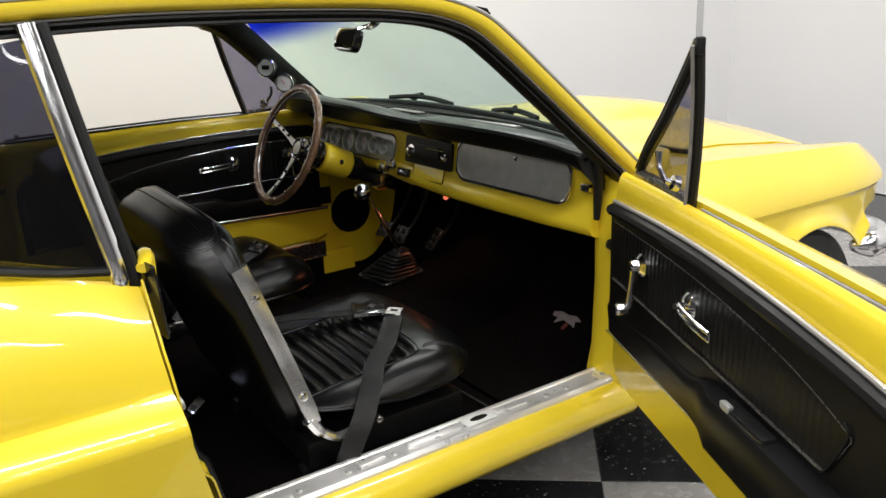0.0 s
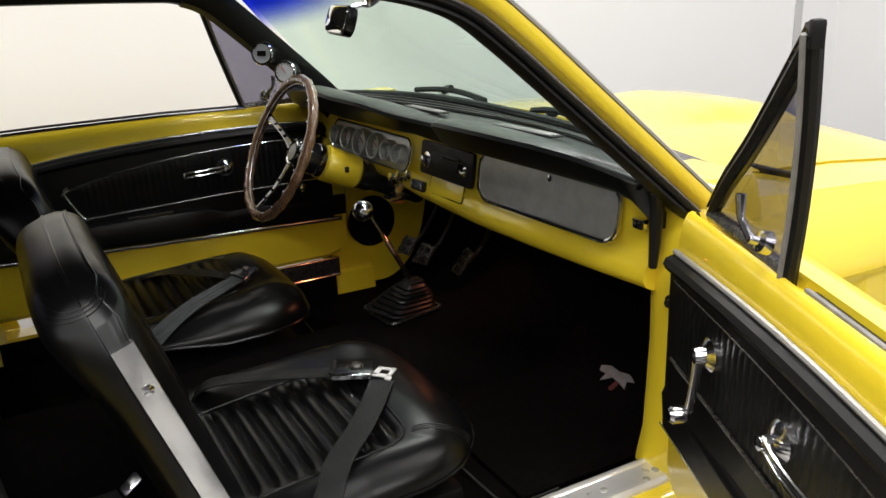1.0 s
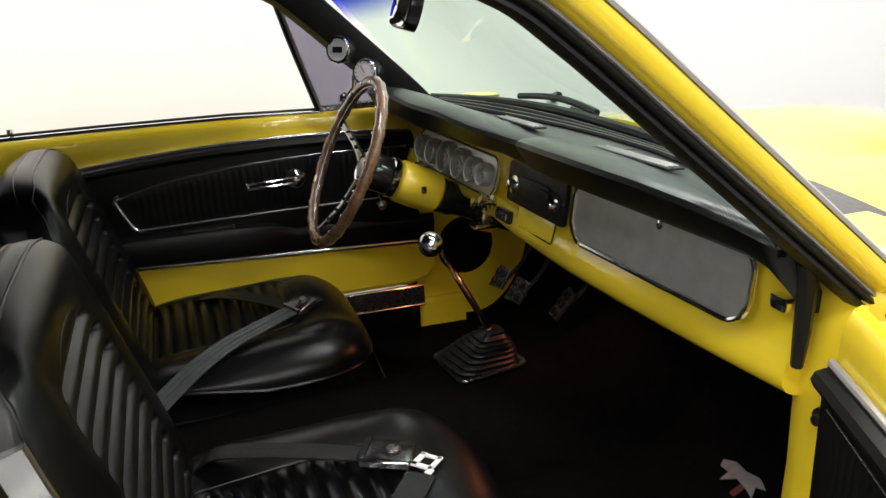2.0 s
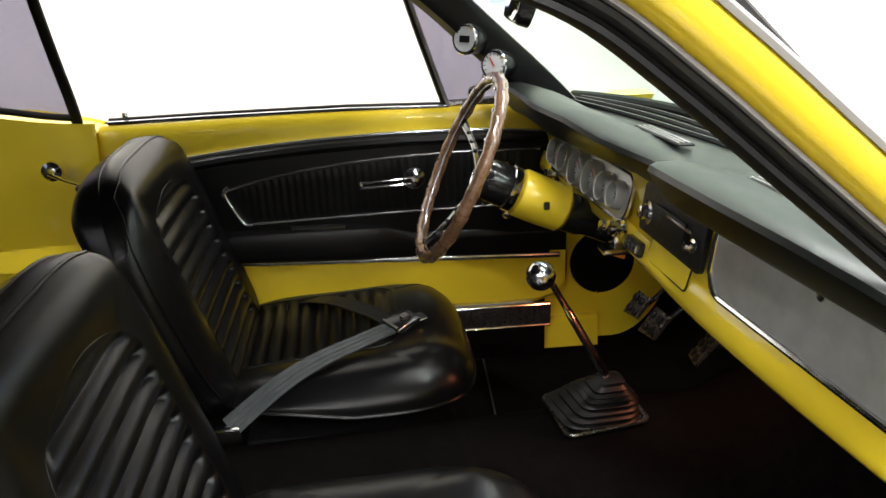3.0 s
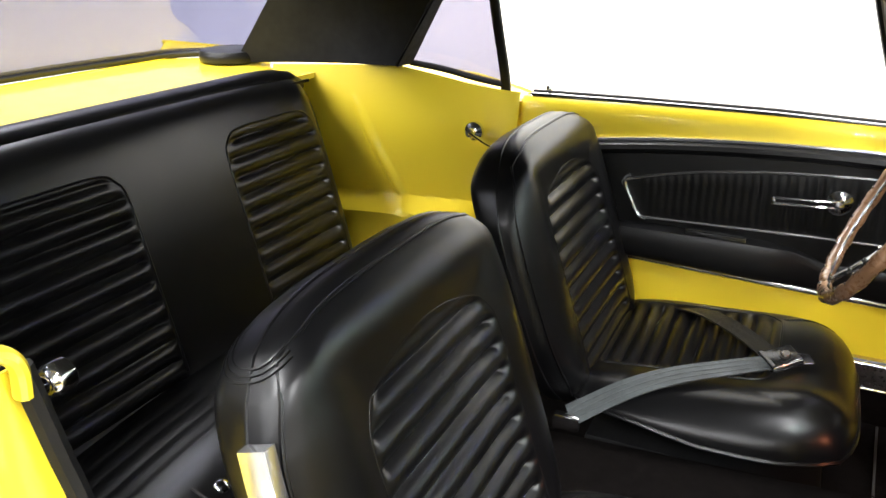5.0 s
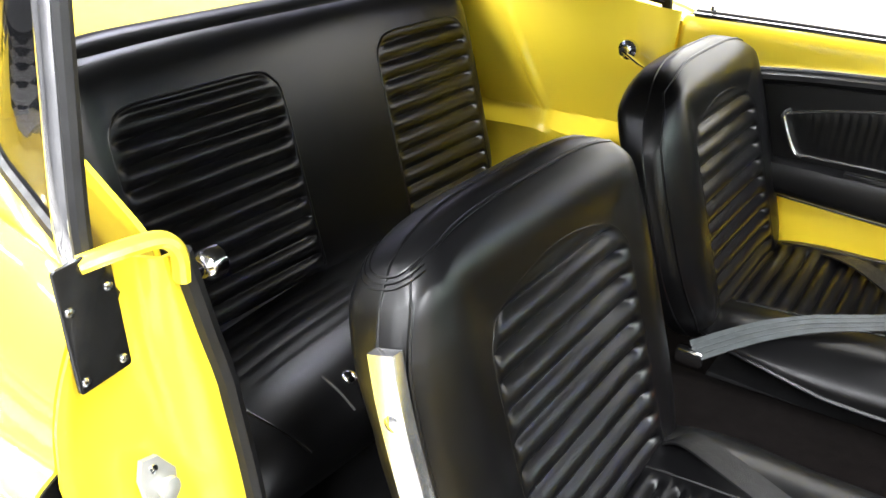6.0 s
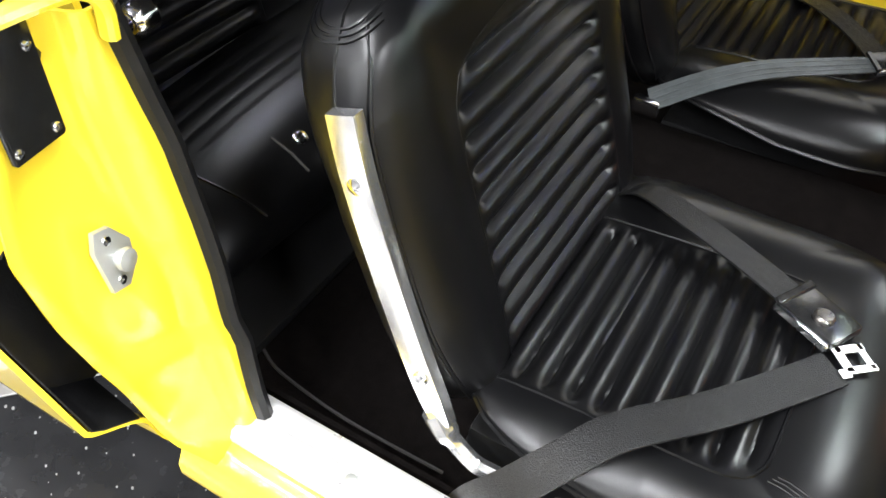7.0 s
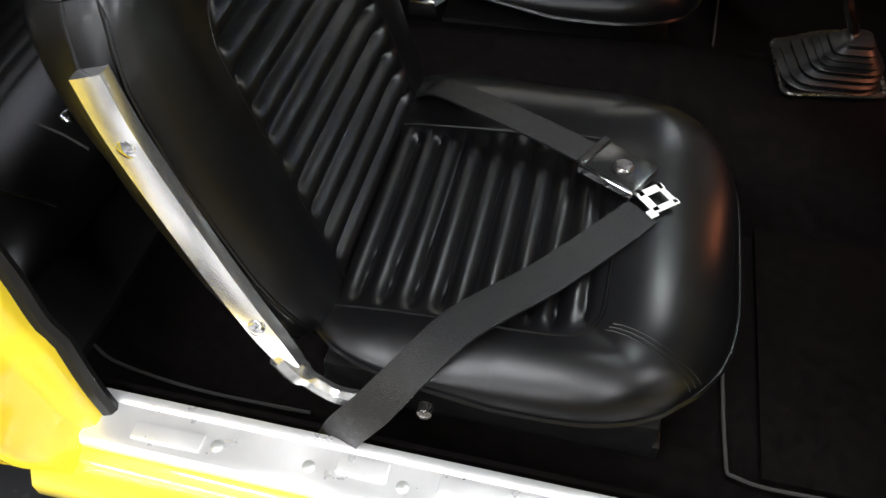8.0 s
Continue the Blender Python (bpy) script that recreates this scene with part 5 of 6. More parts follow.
# black ledge between the pad and the glass, with ribs and defroster outlets
def glass_foot(x):
    return 0.150 - 0.185 * abs(x / 0.69) ** 3.2


part("screen_ledge", sheet(lambda u, v: Vector((-0.66 + 1.34 * u, lerp_table(PAD_BACK, -0.66 + 1.34 * u) - 0.004 + (glass_foot(-0.66 + 1.34 * u) + 0.008 - lerp_table(PAD_BACK, -0.66 + 1.34 * u)) * v, 0.934 - 0.004 * v)), 40, 6, 0.004), RUBBER, dash, "black ledge along the windscreen foot")
for k in (0.08, 0.42, 0.78):
    rib = []
    for i in range(33):
        x = -0.64 + 1.29 * i / 32
        p = lerp_table(PAD_BACK, x)
        rib.append(Vector((x, p + (glass_foot(x) - p) * k, 0.941 - 0.003 * k)))
    part("ledge_rib", tube(rib, 0.0055, 6), VINYL, dash)
for x, y, length in ((-0.135, -0.004, 0.17), (0.27, 0.030, 0.21)):
    vm = Matrix.Translation((x, y, 0.9525)) @ pose(0, 0, 0, -4, 0, 6)
    v = part("defroster_vent", block((length, 0.034, 0.004), None, 0.0015, 1, vm), RUBBER, dash, "slotted defroster outlet")
    for k in range(3):
        part("bright_bar", block((length * 0.92, 0.003, 0.003), None, 0.001, 1, vm @ pose(0, -0.010 + 0.010 * k, 0.003)), ALU, v)


def facing(x, z, out=0.0, tilt=8):
    """A pose on the dash face: x across, y up, z towards the cabin."""
    d = 0.02
    slope = (face_y(x + d) - face_y(x - d)) / (2 * d)
    ax = Vector((1, slope, 0)).normalized()
    nz = Vector((ax.y, -ax.x, 0)).normalized()
    up = (Vector((0, 0, 1)) * math.cos(radians(tilt)) + Vector((0, 1, 0)) * math.sin(radians(tilt))).normalized()
    nz = ax.cross(up).normalized()
    p = Vector((x, face_y(x), z)) + nz * out
    return Matrix(((ax.x, up.x, nz.x, p.x), (ax.y, up.y, nz.y, p.y), (ax.z, up.z, nz.z, p.z), (0, 0, 0, 1)))


# instruments
PX, PZ = -0.335, 0.840
pm = facing(PX, PZ, 0.004, 14)
panel = part("instrument_panel", slab(round_rect(0.445, 0.084, 0.03), 0.008, 0.003, pm), ALU, dash, "brushed metal instrument panel")
part("panel_rim", tube([pm @ Vector((x, y, 0.006)) for x, y in round_rect(0.447, 0.086, 0.03, 6)], 0.004, 6, True), CHROME, panel)
for gx, r in ((-0.178, 0.029), (-0.105, 0.032), (-0.022, 0.039), (0.060, 0.036), (0.128, 0.029), (0.184, 0.026)):
    gm = pm @ pose(gx, 0.0, 0.006)
    g = part("gauge", lathe([(r, 0), (r, 0.018), (r - 0.002, 0.023), (r - 0.005, 0.022), (r - 0.007, 0.006), (0.001, 0.006)], 32, gm), ALU, panel, "round gauge with a bright bezel")
    part("dial", lathe([(r - 0.009, 0.0065), (r - 0.009, 0.0075), (0.001, 0.008)], 28, gm), DIALGREY, g, "silver dial face")
    for k in range(9):
        a = radians(-130 + 260 * k / 8)
        part("tick", block((0.0016, 0.006, 0.001), None, 0, m=gm @ pose(0, 0, 0, 0, 0, math.degrees(a)) @ Matrix.Translation((0, r - 0.014, 0.0085))), GLOSSBLACK, g)
    part("needle", block((0.002, r * 0.7, 0.001), None, 0, m=gm @ pose(0, 0, 0, 0, 0, 60) @ Matrix.Translation((0, r * 0.25, 0.0095))), RED if gx < 0.1 else DIALWHITE, g)
for x, z in ((-0.50, 0.79), (-0.155, 0.778), (-0.115, 0.79)):
    part("dash_knob", lathe([(0.016, 0), (0.016, 0.004), (0.007, 0.006), (0.007, 0.018), (0.013, 0.020), (0.013, 0.030), (0.001, 0.032)], 18, facing(x, z, 0.018)), CHROME, dash, "chrome pull knob")
sw = part("heater_control", slab(round_rect(0.06, 0.026, 0.004), 0.01, 0.002, facing(-0.062, 0.775, 0.014)), GLOSSBLACK, dash, "small black heater control")
for k in range(4):
    part("slider", block((0.005, 0.014, 0.006), None, 0.001, 1, facing(-0.083 + 0.014 * k, 0.775, 0.026)), CHROME, sw)
# radio
rm = facing(0.062, 0.853, 0.004)
radio = part("radio", slab(round_rect(0.235, 0.082, 0.010), 0.009, 0.003, rm), RUBBER, dash, "black car radio with chrome knobs")
part("radio_face", slab(round_rect(0.12, 0.036, 0.004), 0.004, 0.001, rm @ pose(0.004, 0.002, 0.012)), RUBBER, radio)
part("dial_strip", block((0.085, 0.004, 0.003), None, 0, m=rm @ pose(0.045, 0.014, 0.017)), CHROME, radio)
for kx, size in ((-0.078, 1.0), (0.094, 0.55)):
    part("radio_knob", lathe([(0.020, 0), (0.020, 0.003), (0.012, 0.005), (0.012, 0.018), (0.009, 0.021), (0.001, 0.0215)], 20, rm @ pose(kx, -0.004, 0.012) @ Matrix.Diagonal((size, size, 0.8, 1))), CHROME, radio, "radio knob")
# ashtray below the radio
am = facing(0.055, 0.788, 0.004, 15)
ash = part("ashtray", slab(round_rect(0.15, 0.042, 0.006), 0.006, 0.002, am), YELLOW, dash, "yellow ashtray front")
part("ashtray_edge", tube([am @ Vector((x, y, 0.004)) for x, y in round_rect(0.152, 0.044, 0.006, 4)], 0.0016, 6, True), GLOSSBLACK, ash)
# glovebox
gm = facing(0.410, 0.850, 0.0, 6)
glove = part("glovebox_door", slab(round_rect(0.412, 0.102, 0.034, 8), 0.012, 0.003, gm @ pose(0, 0, 0, 0, -1.0, -1.5)), ALU, dash, "brushed aluminium glovebox door")
part("glovebox_rim", tube([gm @ pose(0, 0, 0, 0, -1.0, -1.5) @ Vector((x, y, 0.010)) for x, y in round_rect(0.422, 0.112, 0.038, 8)], 0.0052, 8, True), CHROME, glove, "chrome rim")
part("glovebox_lock", lathe([(0.007, 0), (0.007, 0.003), (0.004, 0.004), (0.001, 0.0042)], 14, gm @ pose(0.02, 0.034, 0.012)), CHROME, glove)
part("map_light", block((0.03, 0.018, 0.02), (0.665, 0.012, 0.842), 0.004), CHROME, dash, "small chrome bracket")
lamp_at = Vector((0.012, 0.035, 0.695))
part("courtesy_lamp", lathe([(0.008, 0), (0.008, 0.006), (0.004, 0.010), (0.001, 0.011)], 14, aim(lamp_at, (0, 0, -1))), LAMPGLOW, dash, "glowing orange footwell lamp")
foot_light = bpy.data.lights.new("footwell_lamp_light", "SPOT")
foot_light.energy, foot_light.color, foot_light.shadow_soft_size = 0.70, (1.0, 0.30, 0.13), 0.015
foot_light.spot_size, foot_light.spot_blend = radians(150), 0.35
new("footwell_lamp_light", foot_light).matrix_basis = look(lamp_at + Vector((0, 0, -0.02)), lamp_at + Vector((-0.15, -0.30, -0.92)))

# ---- steering wheel and column ----
axis = Vector((0, -0.905, 0.425)).normalized()
wc = Vector((-0.318, -0.342, 0.868))
wm = aim(wc, axis)
wheel_thing = thing("steering_wheel", (-0.318, -0.342, 0.868), "wood-rimmed steering wheel with drilled metal spokes", "steering wheel")
R = 0.186
ring = []
for i in range(96):
    a = 2 * math.pi * i / 96
    ring.append(wm @ Vector((R * math.cos(a), R * math.sin(a), 0)))
radii = [0.0125 + 0.0012 * math.cos(2 * math.pi * i / 4) for i in range(96)]
rim = part("wood_rim", tube(ring, radii, 12, True), WOOD, wheel_thing, "brown wood rim with finger grips")
part("rim_band", tube([wm @ Vector(((R - 0.0115) * math.cos(2 * math.pi * i / 64), (R - 0.0115) * math.sin(2 * math.pi * i / 64), 0.0)) for i in range(64)], 0.0028, 6, True), DULLCHROME, rim, "bright inner band")
for i in range(18):
    a = 2 * math.pi * (i + 0.5) / 18
    part("rivet", lathe([(0.004, 0), (0.003, 0.002), (0.0005, 0.003)], 8, wm @ Matrix.Translation(((R - 0.004) * math.cos(a), (R - 0.004) * math.sin(a), 0.0115))), CHROME, rim)
DISH = -0.055
for k, a in enumerate((radians(158), radians(262), radians(22))):
    tip = Vector((R * 0.97 * math.cos(a), R * 0.97 * math.sin(a), -0.002))
    hub = Vector((0.03 * math.cos(a), 0.03 * math.sin(a), DISH + 0.012))
    across = Vector((-math.sin(a), math.cos(a), 0))
    pts = [hub.lerp(tip, t) + Vector((0, 0, -0.006 * math.sin(math.pi * t))) for t in (0, 0.25, 0.5, 0.75, 1)]
    sp_bm = ribbon([wm @ p for p in pts], [0.026, 0.018, 0.014, 0.014, 0.020], [wm.to_3x3() @ across] * 5, 0.004)
    spoke = part("spoke", sp_bm, DULLCHROME, wheel_thing, "polished metal spoke")
    for t, r in ((0.35, 0.0045), (0.55, 0.0038), (0.73, 0.0034)):
        q = hub.lerp(tip, t)
        part("spoke_hole", lathe([(r, -0.0065), (r, 0.0005), (r * 0.8, 0.0012), (0.0005, 0.0008)], 14, wm @ Matrix.Translation(q + Vector((0, 0, -0.001)))), GLOSSBLACK, spoke)
hubm = wm @ Matrix.Translation((0, 0, DISH))
boss = part("hub", lathe([(0.043, -0.05), (0.043, -0.015), (0.040, 0.0), (0.034, 0.012), (0.028, 0.016), (0.001, 0.018)], 32, hubm), GLOSSBLACK, wheel_thing, "black hub with a round horn button")
part("horn_ring", tube([hubm @ Vector((0.031 * math.cos(2 * math.pi * i / 40), 0.031 * math.sin(2 * math.pi * i / 40), 0.015)) for i in range(40)], 0.004, 6, True), CHROME, boss)
part("horn_badge", lathe([(0.021, 0.0), (0.021, 0.002), (0.0005, 0.003)], 24, hubm @ pose(0, 0, 0.017)), ALU, boss, "silver horn badge")
for k in range(6):
    a = 2 * math.pi * k / 6
    part("hub_screw", lathe([(0.004, 0), (0.003, 0.002), (0.0005, 0.003)], 8, hubm @ Matrix.Translation((0.036 * math.cos(a), 0.036 * math.sin(a), 0.009))), CHROME, boss)

column = thing("steering_column", (-0.31, -0.05, 0.72), "steering column with a yellow collar on black tube", "steering column")
def on_column(d):
    return wc + axis * (DISH - d) + Vector((0.008 * d / 0.3, 0, 0))
part("collar", lathe([(0.030, 0.0), (0.046, 0.002), (0.049, 0.006), (0.0495, 0.045), (0.047, 0.10), (0.040, 0.108), (0.030, 0.11)], 36, aim(on_column(0.07), -axis)), YELLOW, column, "yellow painted column collar")
part("chrome_ring", lathe([(0.040, 0.0), (0.046, 0.004), (0.046, 0.018), (0.042, 0.024), (0.035, 0.025)], 32, aim(on_column(0.045), -axis)), CHROME, column)
part("column_tube", lathe([(0.040, 0.0), (0.040, 0.03), (0.033, 0.05), (0.030, 0.13), (0.028, 0.20), (0.024, 0.21)], 28, aim(on_column(0.18), -axis)), GLOSSBLACK, column, "gloss black column tube")
part("turn_bolt", block((0.012, 0.016, 0.012), None, 0.003, 2, aim(on_column(0.125) + Vector((0.047, 0, 0.004)), (1, 0, 0.1))), GLOSSBLACK, column, "small dark signal stalk socket")
part("column_bracket", merge(block((0.09, 0.05, 0.035), (-0.30, -0.02, 0.715), 0.006), block((0.05, 0.06, 0.012), (-0.26, -0.04, 0.70), 0.003)), CHROME, column, "bright column bracket")
part("tag", slab(round_rect(0.045, 0.028, 0.003), 0.002, 0.0006, aim((-0.28, -0.03, 0.690), (0.5, -0.8, 0.2))), ORANGE, column, "orange paper tag")

# ---- gear lever ----
shift = thing("gear_shifter", (-0.06, -0.14, 0.45), "chrome gear lever with round knob and rubber boot", "gear shifter")
plate_m = pose(-0.080, -0.127, 0.449, 4, 0, 5)
plate_ring = [plate_m @ Vector((x, y, 0.004)) for x, y in round_rect(0.146, 0.152, 0.014, 5)]
plate = part("boot_plate", tube(plate_ring, 0.0055, 8, True, 0.8), DARKMETAL, shift, "worn metal boot surround frame")
part("plate_bed", slab(round_rect(0.140, 0.146, 0.012), 0.004, 0.0015, plate_m @ pose(0, 0, -0.001)), RUBBER, plate, "black rubber bed")
rings = []
for k in range(17):
    t = k / 16
    w = 0.060 * (1 - t) ** 0.75 + 0.012 + (0.0065 if k % 2 else -0.001) * (1 - 0.5 * t)
    sag = 0.004 * math.sin(9 * t + 0.6)
    rings.append([Vector((-0.080 + 0.050 * t + sag, -0.132 + 0.020 * t - sag, 0.455 + 0.092 * t + 0.006 * math.sin(3.0 * x / w + 1.5 * t) * (1 - t))) + (pose(0, 0, 0, 0, 0, 5) @ Vector((x, y, 0))) for x, y in round_rect(2 * w, 2 * w, w * 0.45, 4)])
part("boot", loft(rings), DOORVINYL, plate, "slumped pleated black rubber boot")
lev = [Vector((-0.034, -0.098, 0.500)), Vector((-0.031, -0.130, 0.560)), Vector((-0.026, -0.164, 0.622)), Vector((-0.021, -0.200, 0.688)), Vector((-0.017, -0.226, 0.735))]
part("lever", tube(curve(lev, 5), [0.0115] * 6 + [0.0105] * 9 + [0.0080] * 6, 10, flat=0.6, up=(0.5, 0.5, 0.7)), CHROME, shift, "flat chrome lever")
for q in (0.30, 0.48, 0.66):
    at = lev[1].lerp(lev[4], q)
    part("lever_hole", lathe([(0.0045, 0), (0.0045, 0.0012), (0.0005, 0.0014)], 12, aim(at + Vector((0.003, -0.0015, 0.003)), (0.38, -0.2, 0.9))), GLOSSBLACK, shift, "small dark lever hole")
kc = Vector((-0.016, -0.246, 0.752))
prof = [(0.0015, -0.025)] + [(0.0255 * math.sin(math.pi * k / 16), -0.0255 * math.cos(math.pi * k / 16)) for k in range(1, 16)] + [(0.0015, 0.0255)]
part("knob", lathe(prof, 28, aim(kc, (0, -0.4, 0.9))), CHROME, shift, "polished round knob")

# ---- pedals ----
def pedal(x, y, z, w, h, turn, label, arm_top):
    ped = thing("pedal", (x, y, z), label, "pedal", "foot pedals")
    m = Matrix.Translation((x, y, z)) @ pose(0, 0, 0, 55, 0, turn)
    body = part("pad", slab([(-w / 2, -h / 2), (w / 2, -h / 2 + 0.006), (w / 2 + 0.004, h / 2), (-w / 2 + 0.006, h / 2)], 0.008, 0.002, m), DARKMETAL, ped, "worn metal pedal pad")
    rows = max(2, round(h / 0.028))
    for r in range(rows):
        for c in range(2):
            part("rubber_stud", lathe([(0.010, 0), (0.010, 0.004), (0.007, 0.005), (0.001, 0.005)], 12, m @ pose((c - 0.5) * w * 0.46, (r - (rows - 1) / 2) * h / rows * 0.92, 0.008)), RUBBER, body)
    part("arm", tube(curve([(x, y + 0.02, z), (x + 0.01, y + 0.07, z + 0.06), arm_top], 5), 0.008, 8, flat=0.7), RUBBER if w > 0.05 else CHROME, ped)


pedal(-0.50, 0.10, 0.462, 0.060, 0.064, 8, "metal clutch pedal with rubber studs", (-0.47, 0.24, 0.66))
pedal(-0.385, 0.10, 0.466, 0.066, 0.068, 8, "metal brake pedal with rubber studs", (-0.37, 0.24, 0.66))
pedal(-0.258, 0.165, 0.464, 0.058, 0.086, -14, "long metal accelerator pedal with rubber studs", (-0.16, 0.22, 0.64))

# ---- gauge pod on the driver's pillar ----
pod = thing("pillar_gauge_pod", (-0.55, -0.26, 1.06), "twin round gauges on the windscreen pillar", "gauge")
for c, dark in ((Vector((-0.552, -0.278, 1.090)), True), (Vector((-0.552, -0.217, 1.034)), False)):
    gmx = aim(c + Vector((0.012, -0.012, 0)), (0.72, -0.66, 0.12))
    cup = part("gauge_cup", lathe([(0.020, -0.055), (0.030, -0.03), (0.033, 0.0), (0.033, 0.008), (0.030, 0.010), (0.001, 0.006)], 28, gmx), VINYL, pod, "black gauge cup")
    part("bezel", tube([gmx @ Vector((0.029 * math.cos(2 * math.pi * i / 36), 0.029 * math.sin(2 * math.pi * i / 36), 0.010)) for i in range(36)], 0.004, 6, True), CHROME, cup, "bright bezel")
    dial = part("dial", lathe([(0.027, 0.0085), (0.027, 0.0105), (0.0005, 0.011)], 28, gmx), DIALGREY if dark else DIALWHITE, cup, "pale dial face")
    if dark:
        part("display", block((0.026, 0.014, 0.002), None, 0.0006, 1, gmx @ pose(0, 0, 0.0125)), GLOSSBLACK, dial, "dark display window")
    else:
        part("needle", block((0.002, 0.022, 0.001), None, 0, m=gmx @ pose(0, 0, 0, 0, 0, 35) @ Matrix.Translation((0, 0.007, 0.0128))), RED, dial)
    for k in range(11):
        a = radians(-120 + 24 * k)
        part("tick", block((0.0012, 0.005, 0.001), None, 0, m=gmx @ pose(0, 0, 0, 0, 0, math.degrees(a)) @ Matrix.Translation((0, 0.0225, 0.0118))), GLOSSBLACK if not dark else DIALWHITE, dial)

# ---- rear-view mirror ----
mir = thing("rear_view_mirror", (0.03, -0.27, 1.21), "rear-view mirror on a chrome stalk", "mirror")
mm = aim((0.048, -0.30, 1.200), (-0.05, -0.95, 0.31))
shell = part("mirror_shell", slab(round_rect(0.130, 0.064, 0.024, 6), 0.022, 0.008, mm @ pose(0, 0, -0.02)), GLOSSBLACK, mir, "black mirror shell")
MIRROR = material("mirror_glass", (0.85, 0.86, 0.87), 0.03, 1.0, vary=0.0, rough_vary=0.0)
part("mirror_glass", slab(round_rect(0.122, 0.056, 0.021, 6), 0.0015, 0.0005, mm @ pose(0, 0, 0.0025)), MIRROR, shell, "mirror glass")
part("mirror_stalk", tube(curve([(0.062, -0.285, 1.218), (0.072, -0.262, 1.227), (0.085, -0.235, 1.232), (0.10, -0.225, 1.245)], 5), [0.006] * 8 + [0.009] * 8, 8), CHROME, mir, "chrome stalk")

# ---- wipers ----
for x0, x1 in ((-0.17, -0.50), (0.27, 0.05)):
    wip = thing("windscreen_wiper", (x0, 0.22, 0.93), "black windscreen wiper at rest on the glass", "wiper", "wipers")
    def rest(x, up):
        return Vector((x, 0.20 - 0.10 * abs(x / 0.66) ** 3, 0.950 + up))
    part("wiper_blade", tube([rest(x0 + (x1 - x0) * i / 10, 0.012 * math.sin(math.pi * i / 10)) for i in range(11)], 0.0085, 6), RUBBER, wip)
    part("wiper_arm", tube([Vector((x1 + 0.02, 0.24, 0.938)), Vector((x1 + 0.06, 0.232, 0.952)), rest((x0 + x1) / 2, 0.020)], [0.013, 0.011, 0.008], 8), RUBBER, wip)
    part("pivot", lathe([(0.018, 0), (0.016, 0.012), (0.008, 0.02), (0.001, 0.021)], 14, pose(x1 + 0.02, 0.24, 0.925)), ALU, wip)


# ---- seat belts ----
def buckle_box(at, m, parent):
    box = part("buckle_body", block((0.060, 0.082, 0.016), None, 0.004, 2, m), GLOSSBLACK, parent, "black buckle body")
    part("buckle_edge", block((0.005, 0.080, 0.013), None, 0.002, 1, m @ pose(0.032, 0, 0.0)), CHROME, box, "chrome buckle edge")
    part("cover_lip", block((0.064, 0.012, 0.006), None, 0.002, 1, m @ pose(0, -0.038, 0.008)), GLOSSBLACK, box)
    part("release_button", lathe([(0.013, 0), (0.013, 0.004), (0.010, 0.007), (0.001, 0.008)], 18, m @ pose(0.004, 0.008, 0.008)), DARKMETAL, box, "round dull metal button")
    return box


belt = thing("seat_belt", (0.40, -0.45, 0.50), "black lap belt with a pale tongue lying on the seat", "seat belt", "seat belts")
path = curve([(0.688, -0.730, 0.300), (0.699, -0.702, 0.385), (0.695, -0.664, 0.448), (0.663, -0.622, 0.500), (0.612, -0.582, 0.521), (0.533, -0.505, 0.526), (0.439, -0.434, 0.523), (0.40, -0.405, 0.526)], 5)
part("strap", ribbon(path, 0.048, [Vector((0.15, 0.85, -0.4)).lerp(Vector((0.63, 0.77, 0.0)), min(1.0, i / 14)) for i in range(len(path))], 0.003), STRAP, belt, "black webbing strap")
tm = Matrix.Translation((0.375, -0.388, 0.530)) @ pose(0, 0, 0, 0, 0, 42) @ Matrix.Diagonal((0.78, 0.78, 1, 1))
part("tongue", merge(block((0.050, 0.014, 0.004), None, 0.0015, 1, tm @ pose(0, -0.020, 0)), block((0.050, 0.010, 0.004), None, 0.0015, 1, tm @ pose(0, 0.018, 0)),
                              block((0.014, 0.05, 0.004), None, 0.0015, 1, tm @ pose(-0.018, 0, 0)), block((0.012, 0.05, 0.004), None, 0.0015, 1, tm @ pose(0.02, 0, 0)),
                              block((0.016, 0.016, 0.004), None, 0.0015, 1, tm @ pose(0.024, -0.03, 0))), WHITETAG, belt, "pale metal tongue")
path = curve([(0.185, -0.735, 0.484), (0.21, -0.70, 0.520), (0.25, -0.62, 0.530), (0.285, -0.53, 0.527), (0.315, -0.468, 0.525)], 5)
part("strap", ribbon(path, 0.047, [(0.9, -0.35, 0.05)] * len(path), 0.003), STRAP, belt, "black webbing strap")
buckle_box(None, Matrix.Translation((0.338, -0.440, 0.534)) @ pose(0, 0, 0, 0, 0, -28), belt)

belt2 = thing("seat_belt", (-0.36, -0.5, 0.49), "grey lap belt buckled across the driver seat", "seat belt", "seat belts")
path = curve([(-0.126, -0.806, 0.446), (-0.16, -0.72, 0.502), (-0.205, -0.645, 0.528), (-0.255, -0.56, 0.540), (-0.31, -0.492, 0.541)], 5)
lie = [Vector((0.80, -0.25, 0.55)).lerp(Vector((0.45, -0.15, 0.88)), min(1.0, i / 12)) for i in range(len(path))]
turned = [(path[min(i + 1, len(path) - 1)] - path[max(i - 1, 0)]).cross(lie[i]).normalized() for i in range(len(path))]
part("strap", ribbon(path, [0.042 - 0.008 * i / len(path) for i in range(len(path))], turned, 0.003), GREYSTRAP, belt2, "grey ribbed webbing strap")
for off in (-0.010, 0.0, 0.010):
    part("webbing_rib", tube([p + turned[i] * off + lie[i].normalized() * 0.0022 for i, p in enumerate(path)], 0.0016, 5), GREYSTRAP, belt2)
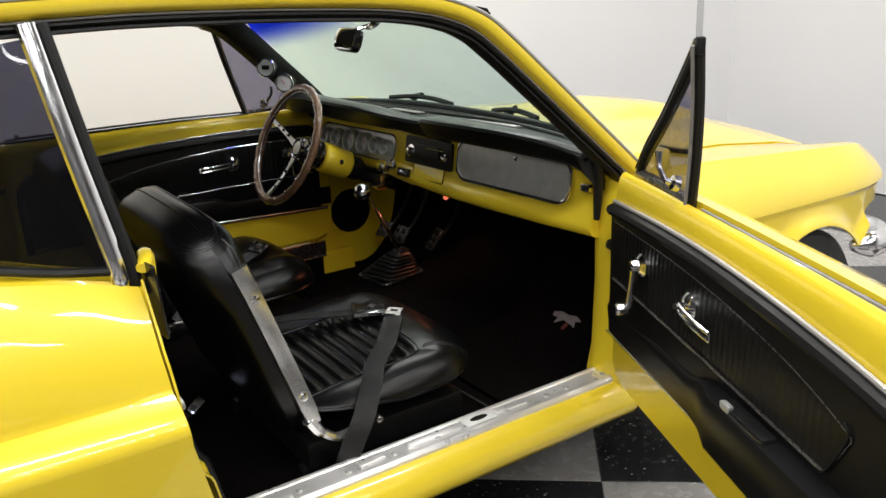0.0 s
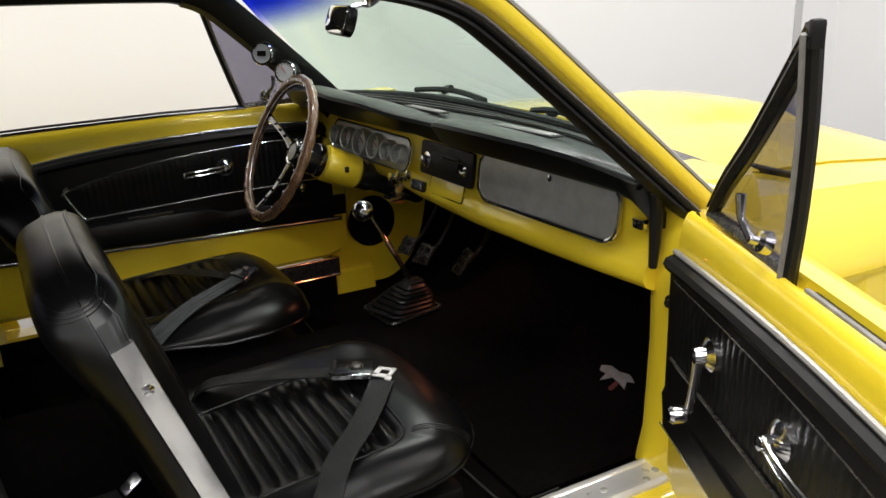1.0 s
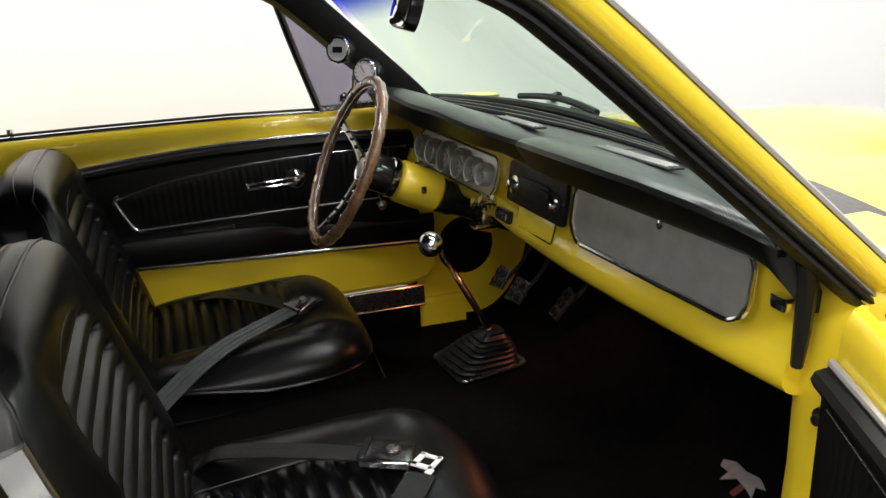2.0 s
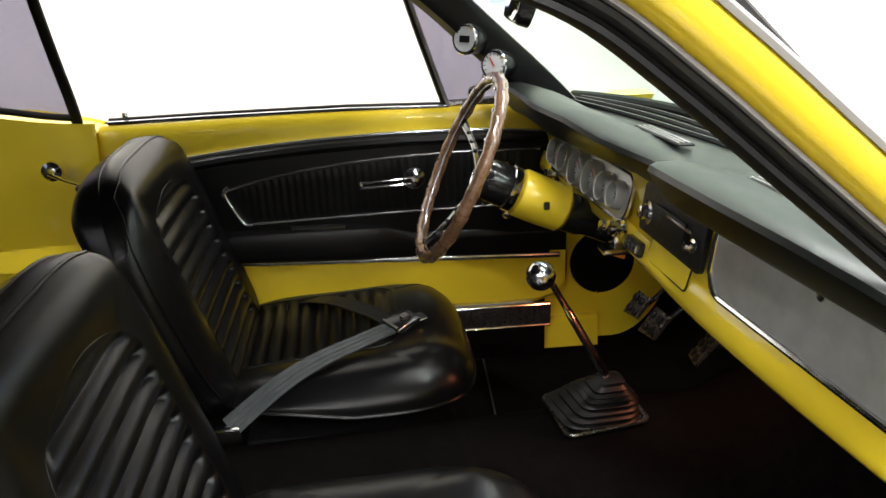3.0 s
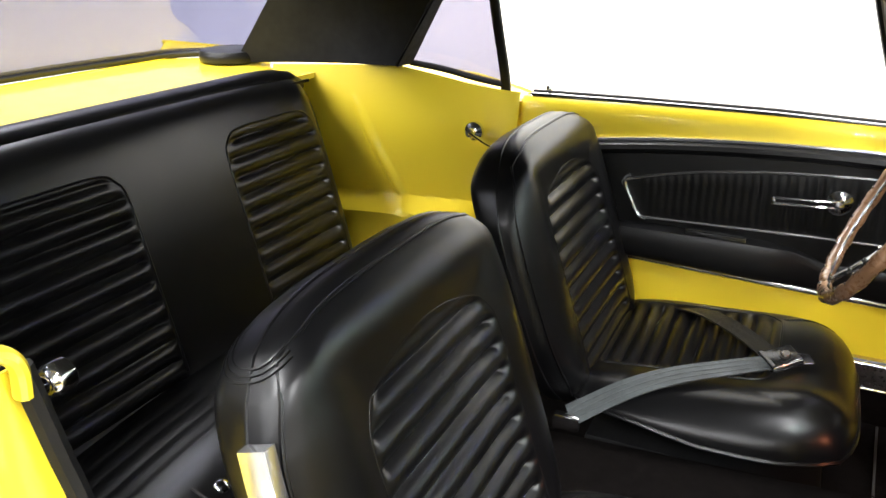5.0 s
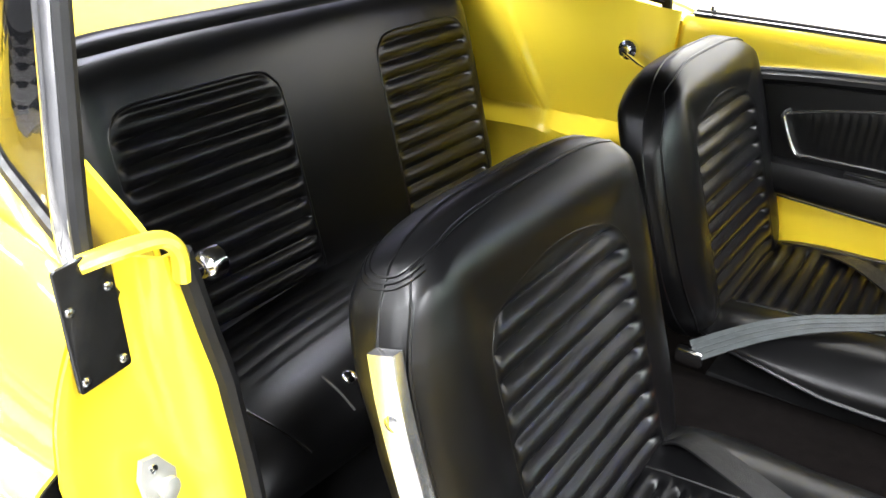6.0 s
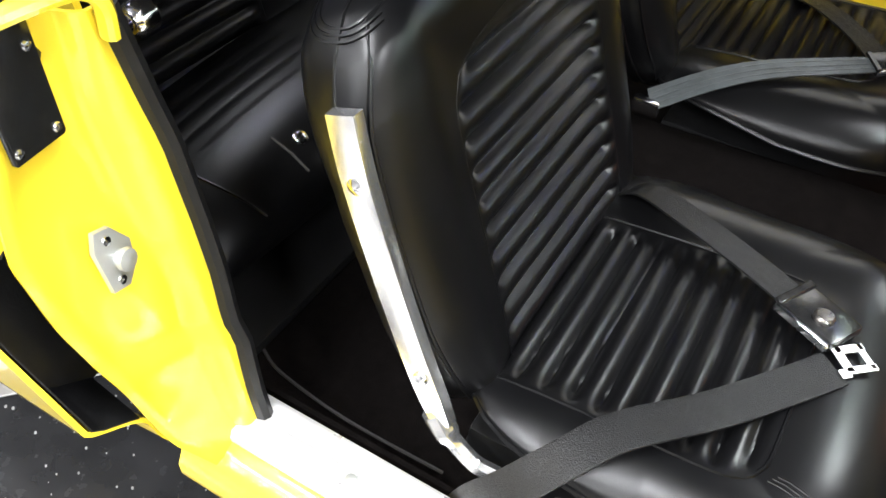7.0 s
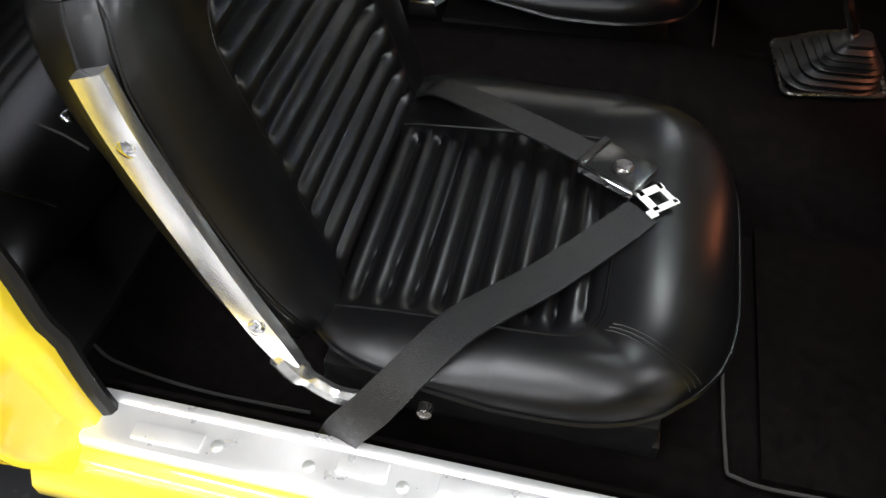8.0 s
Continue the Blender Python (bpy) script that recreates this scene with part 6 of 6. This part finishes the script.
buckle_box(None, Matrix.Translation((-0.330, -0.470, 0.545)) @ pose(0, 0, 0, 0, 16, 0) @ pose(0, 0, 0, 0, 0, 40) @ Matrix.Diagonal((0.72, 0.78, 1, 1)), belt2)
part("tongue", slab(round_rect(0.030, 0.052, 0.006), 0.003, 0.001, Matrix.Translation((-0.352, -0.440, 0.538)) @ pose(0, 0, 0, 0, 10, 30)), CHROME, belt2, "chrome belt tongue")
path = curve([(-0.36, -0.475, 0.522), (-0.45, -0.53, 0.518), (-0.54, -0.62, 0.515), (-0.62, -0.70, 0.485)], 5)
part("strap", ribbon(path, 0.047, [(0.68, -0.74, 0.0)] * len(path), 0.003), STRAP, belt2, "black webbing strap")

belt3 = thing("seat_belt", (0.45, -1.15, 0.53), "rear lap belt end on the bench edge", "seat belt", "seat belts")
part("strap_edge", tube([(0.429, -1.198, 0.531), (0.437, -1.155, 0.525), (0.442, -1.122, 0.512)], 0.0022, 6), PIPING, belt3, "tan stitched strap edge")
part("snap_button", lathe([(0.012, 0), (0.012, 0.004), (0.008, 0.008), (0.001, 0.009)], 18, aim((0.402, -1.169, 0.526), (0, 0.4, 1))), CHROME, belt3, "round chrome snap")
loose = thing("belt_buckle", (0.205, -0.876, 0.355), "loose chrome belt tongue behind the seat", "belt buckle")
part("tongue", slab(round_rect(0.026, 0.046, 0.006), 0.004, 0.001, Matrix.Translation((0.205, -0.876, 0.345)) @ pose(0, 0, 0, 40, 20, 20)), CHROME, loose, "chrome tongue")
part("tongue_hole", lathe([(0.008, 0), (0.008, 0.001), (0.0005, 0.0012)], 14, Matrix.Translation((0.205, -0.876, 0.345)) @ pose(0, 0, 0, 40, 20, 20) @ pose(0, -0.008, 0.004)), GLOSSBLACK, loose)
part("webbing", ribbon([(0.205, -0.90, 0.33), (0.20, -0.94, 0.325), (0.17, -1.02, 0.32)], 0.04, (1, 0.2, 0), 0.003), STRAP, loose)

# ---- parcel shelf speakers ----
for x in (-0.60, 0.50):
    s = thing("speaker_pod", (x, -1.885, 0.952), "oval black speaker pod on the yellow shelf", "speaker", "shelf speakers")
    pod_m = Matrix.Translation((x, -1.885, 0.954)) @ Matrix.Diagonal((1.04, 0.88, 1, 1))
    part("pod_body", lathe([(0.085, 0), (0.088, 0.005), (0.088, 0.018), (0.083, 0.027), (0.06, 0.031), (0.001, 0.032)], 40, pod_m), DOORVINYL, s, "black pod body")

# ---- embroidered emblem on the floor mat, as plain shapes ----
mat_thing = thing("floor_mat", (0.33, 0.05, 0.29), "black floor mat with a small silver and red emblem", "floor mat")
part("mat", sheet(lambda u, v: Vector((0.15 + 0.44 * u, 0.30 - 0.5 * v, lerp_table([(-0.2, 0.291), (0.08, 0.291), (0.22, 0.328), (0.30, 0.432)], 0.30 - 0.5 * v))), 10, 14, 0.006), CARPET, mat_thing, "black carpet mat")
em = Matrix.Translation((0.368, 0.223, 0.340)) @ pose(0, 0, 0, 30, 0, 8)
part("emblem_bar", slab(round_rect(0.013, 0.075, 0.003), 0.003, 0.001, em @ pose(0.014, 0.0, 0, 0, 0, -8)), ICONRED, mat_thing, "dull red upright bar")
part("emblem_shape", slab([(-0.055, 0.012), (-0.03, 0.022), (0.0, 0.016), (0.03, 0.020), (0.055, 0.006), (0.035, 0.0), (0.045, -0.022), (0.02, -0.012), (-0.005, -0.006), (-0.03, -0.026), (-0.028, -0.004), (-0.05, -0.002)], 0.003, 0.001, em @ pose(0, 0, 0.003)), ICON, mat_thing, "silver emblem patch")
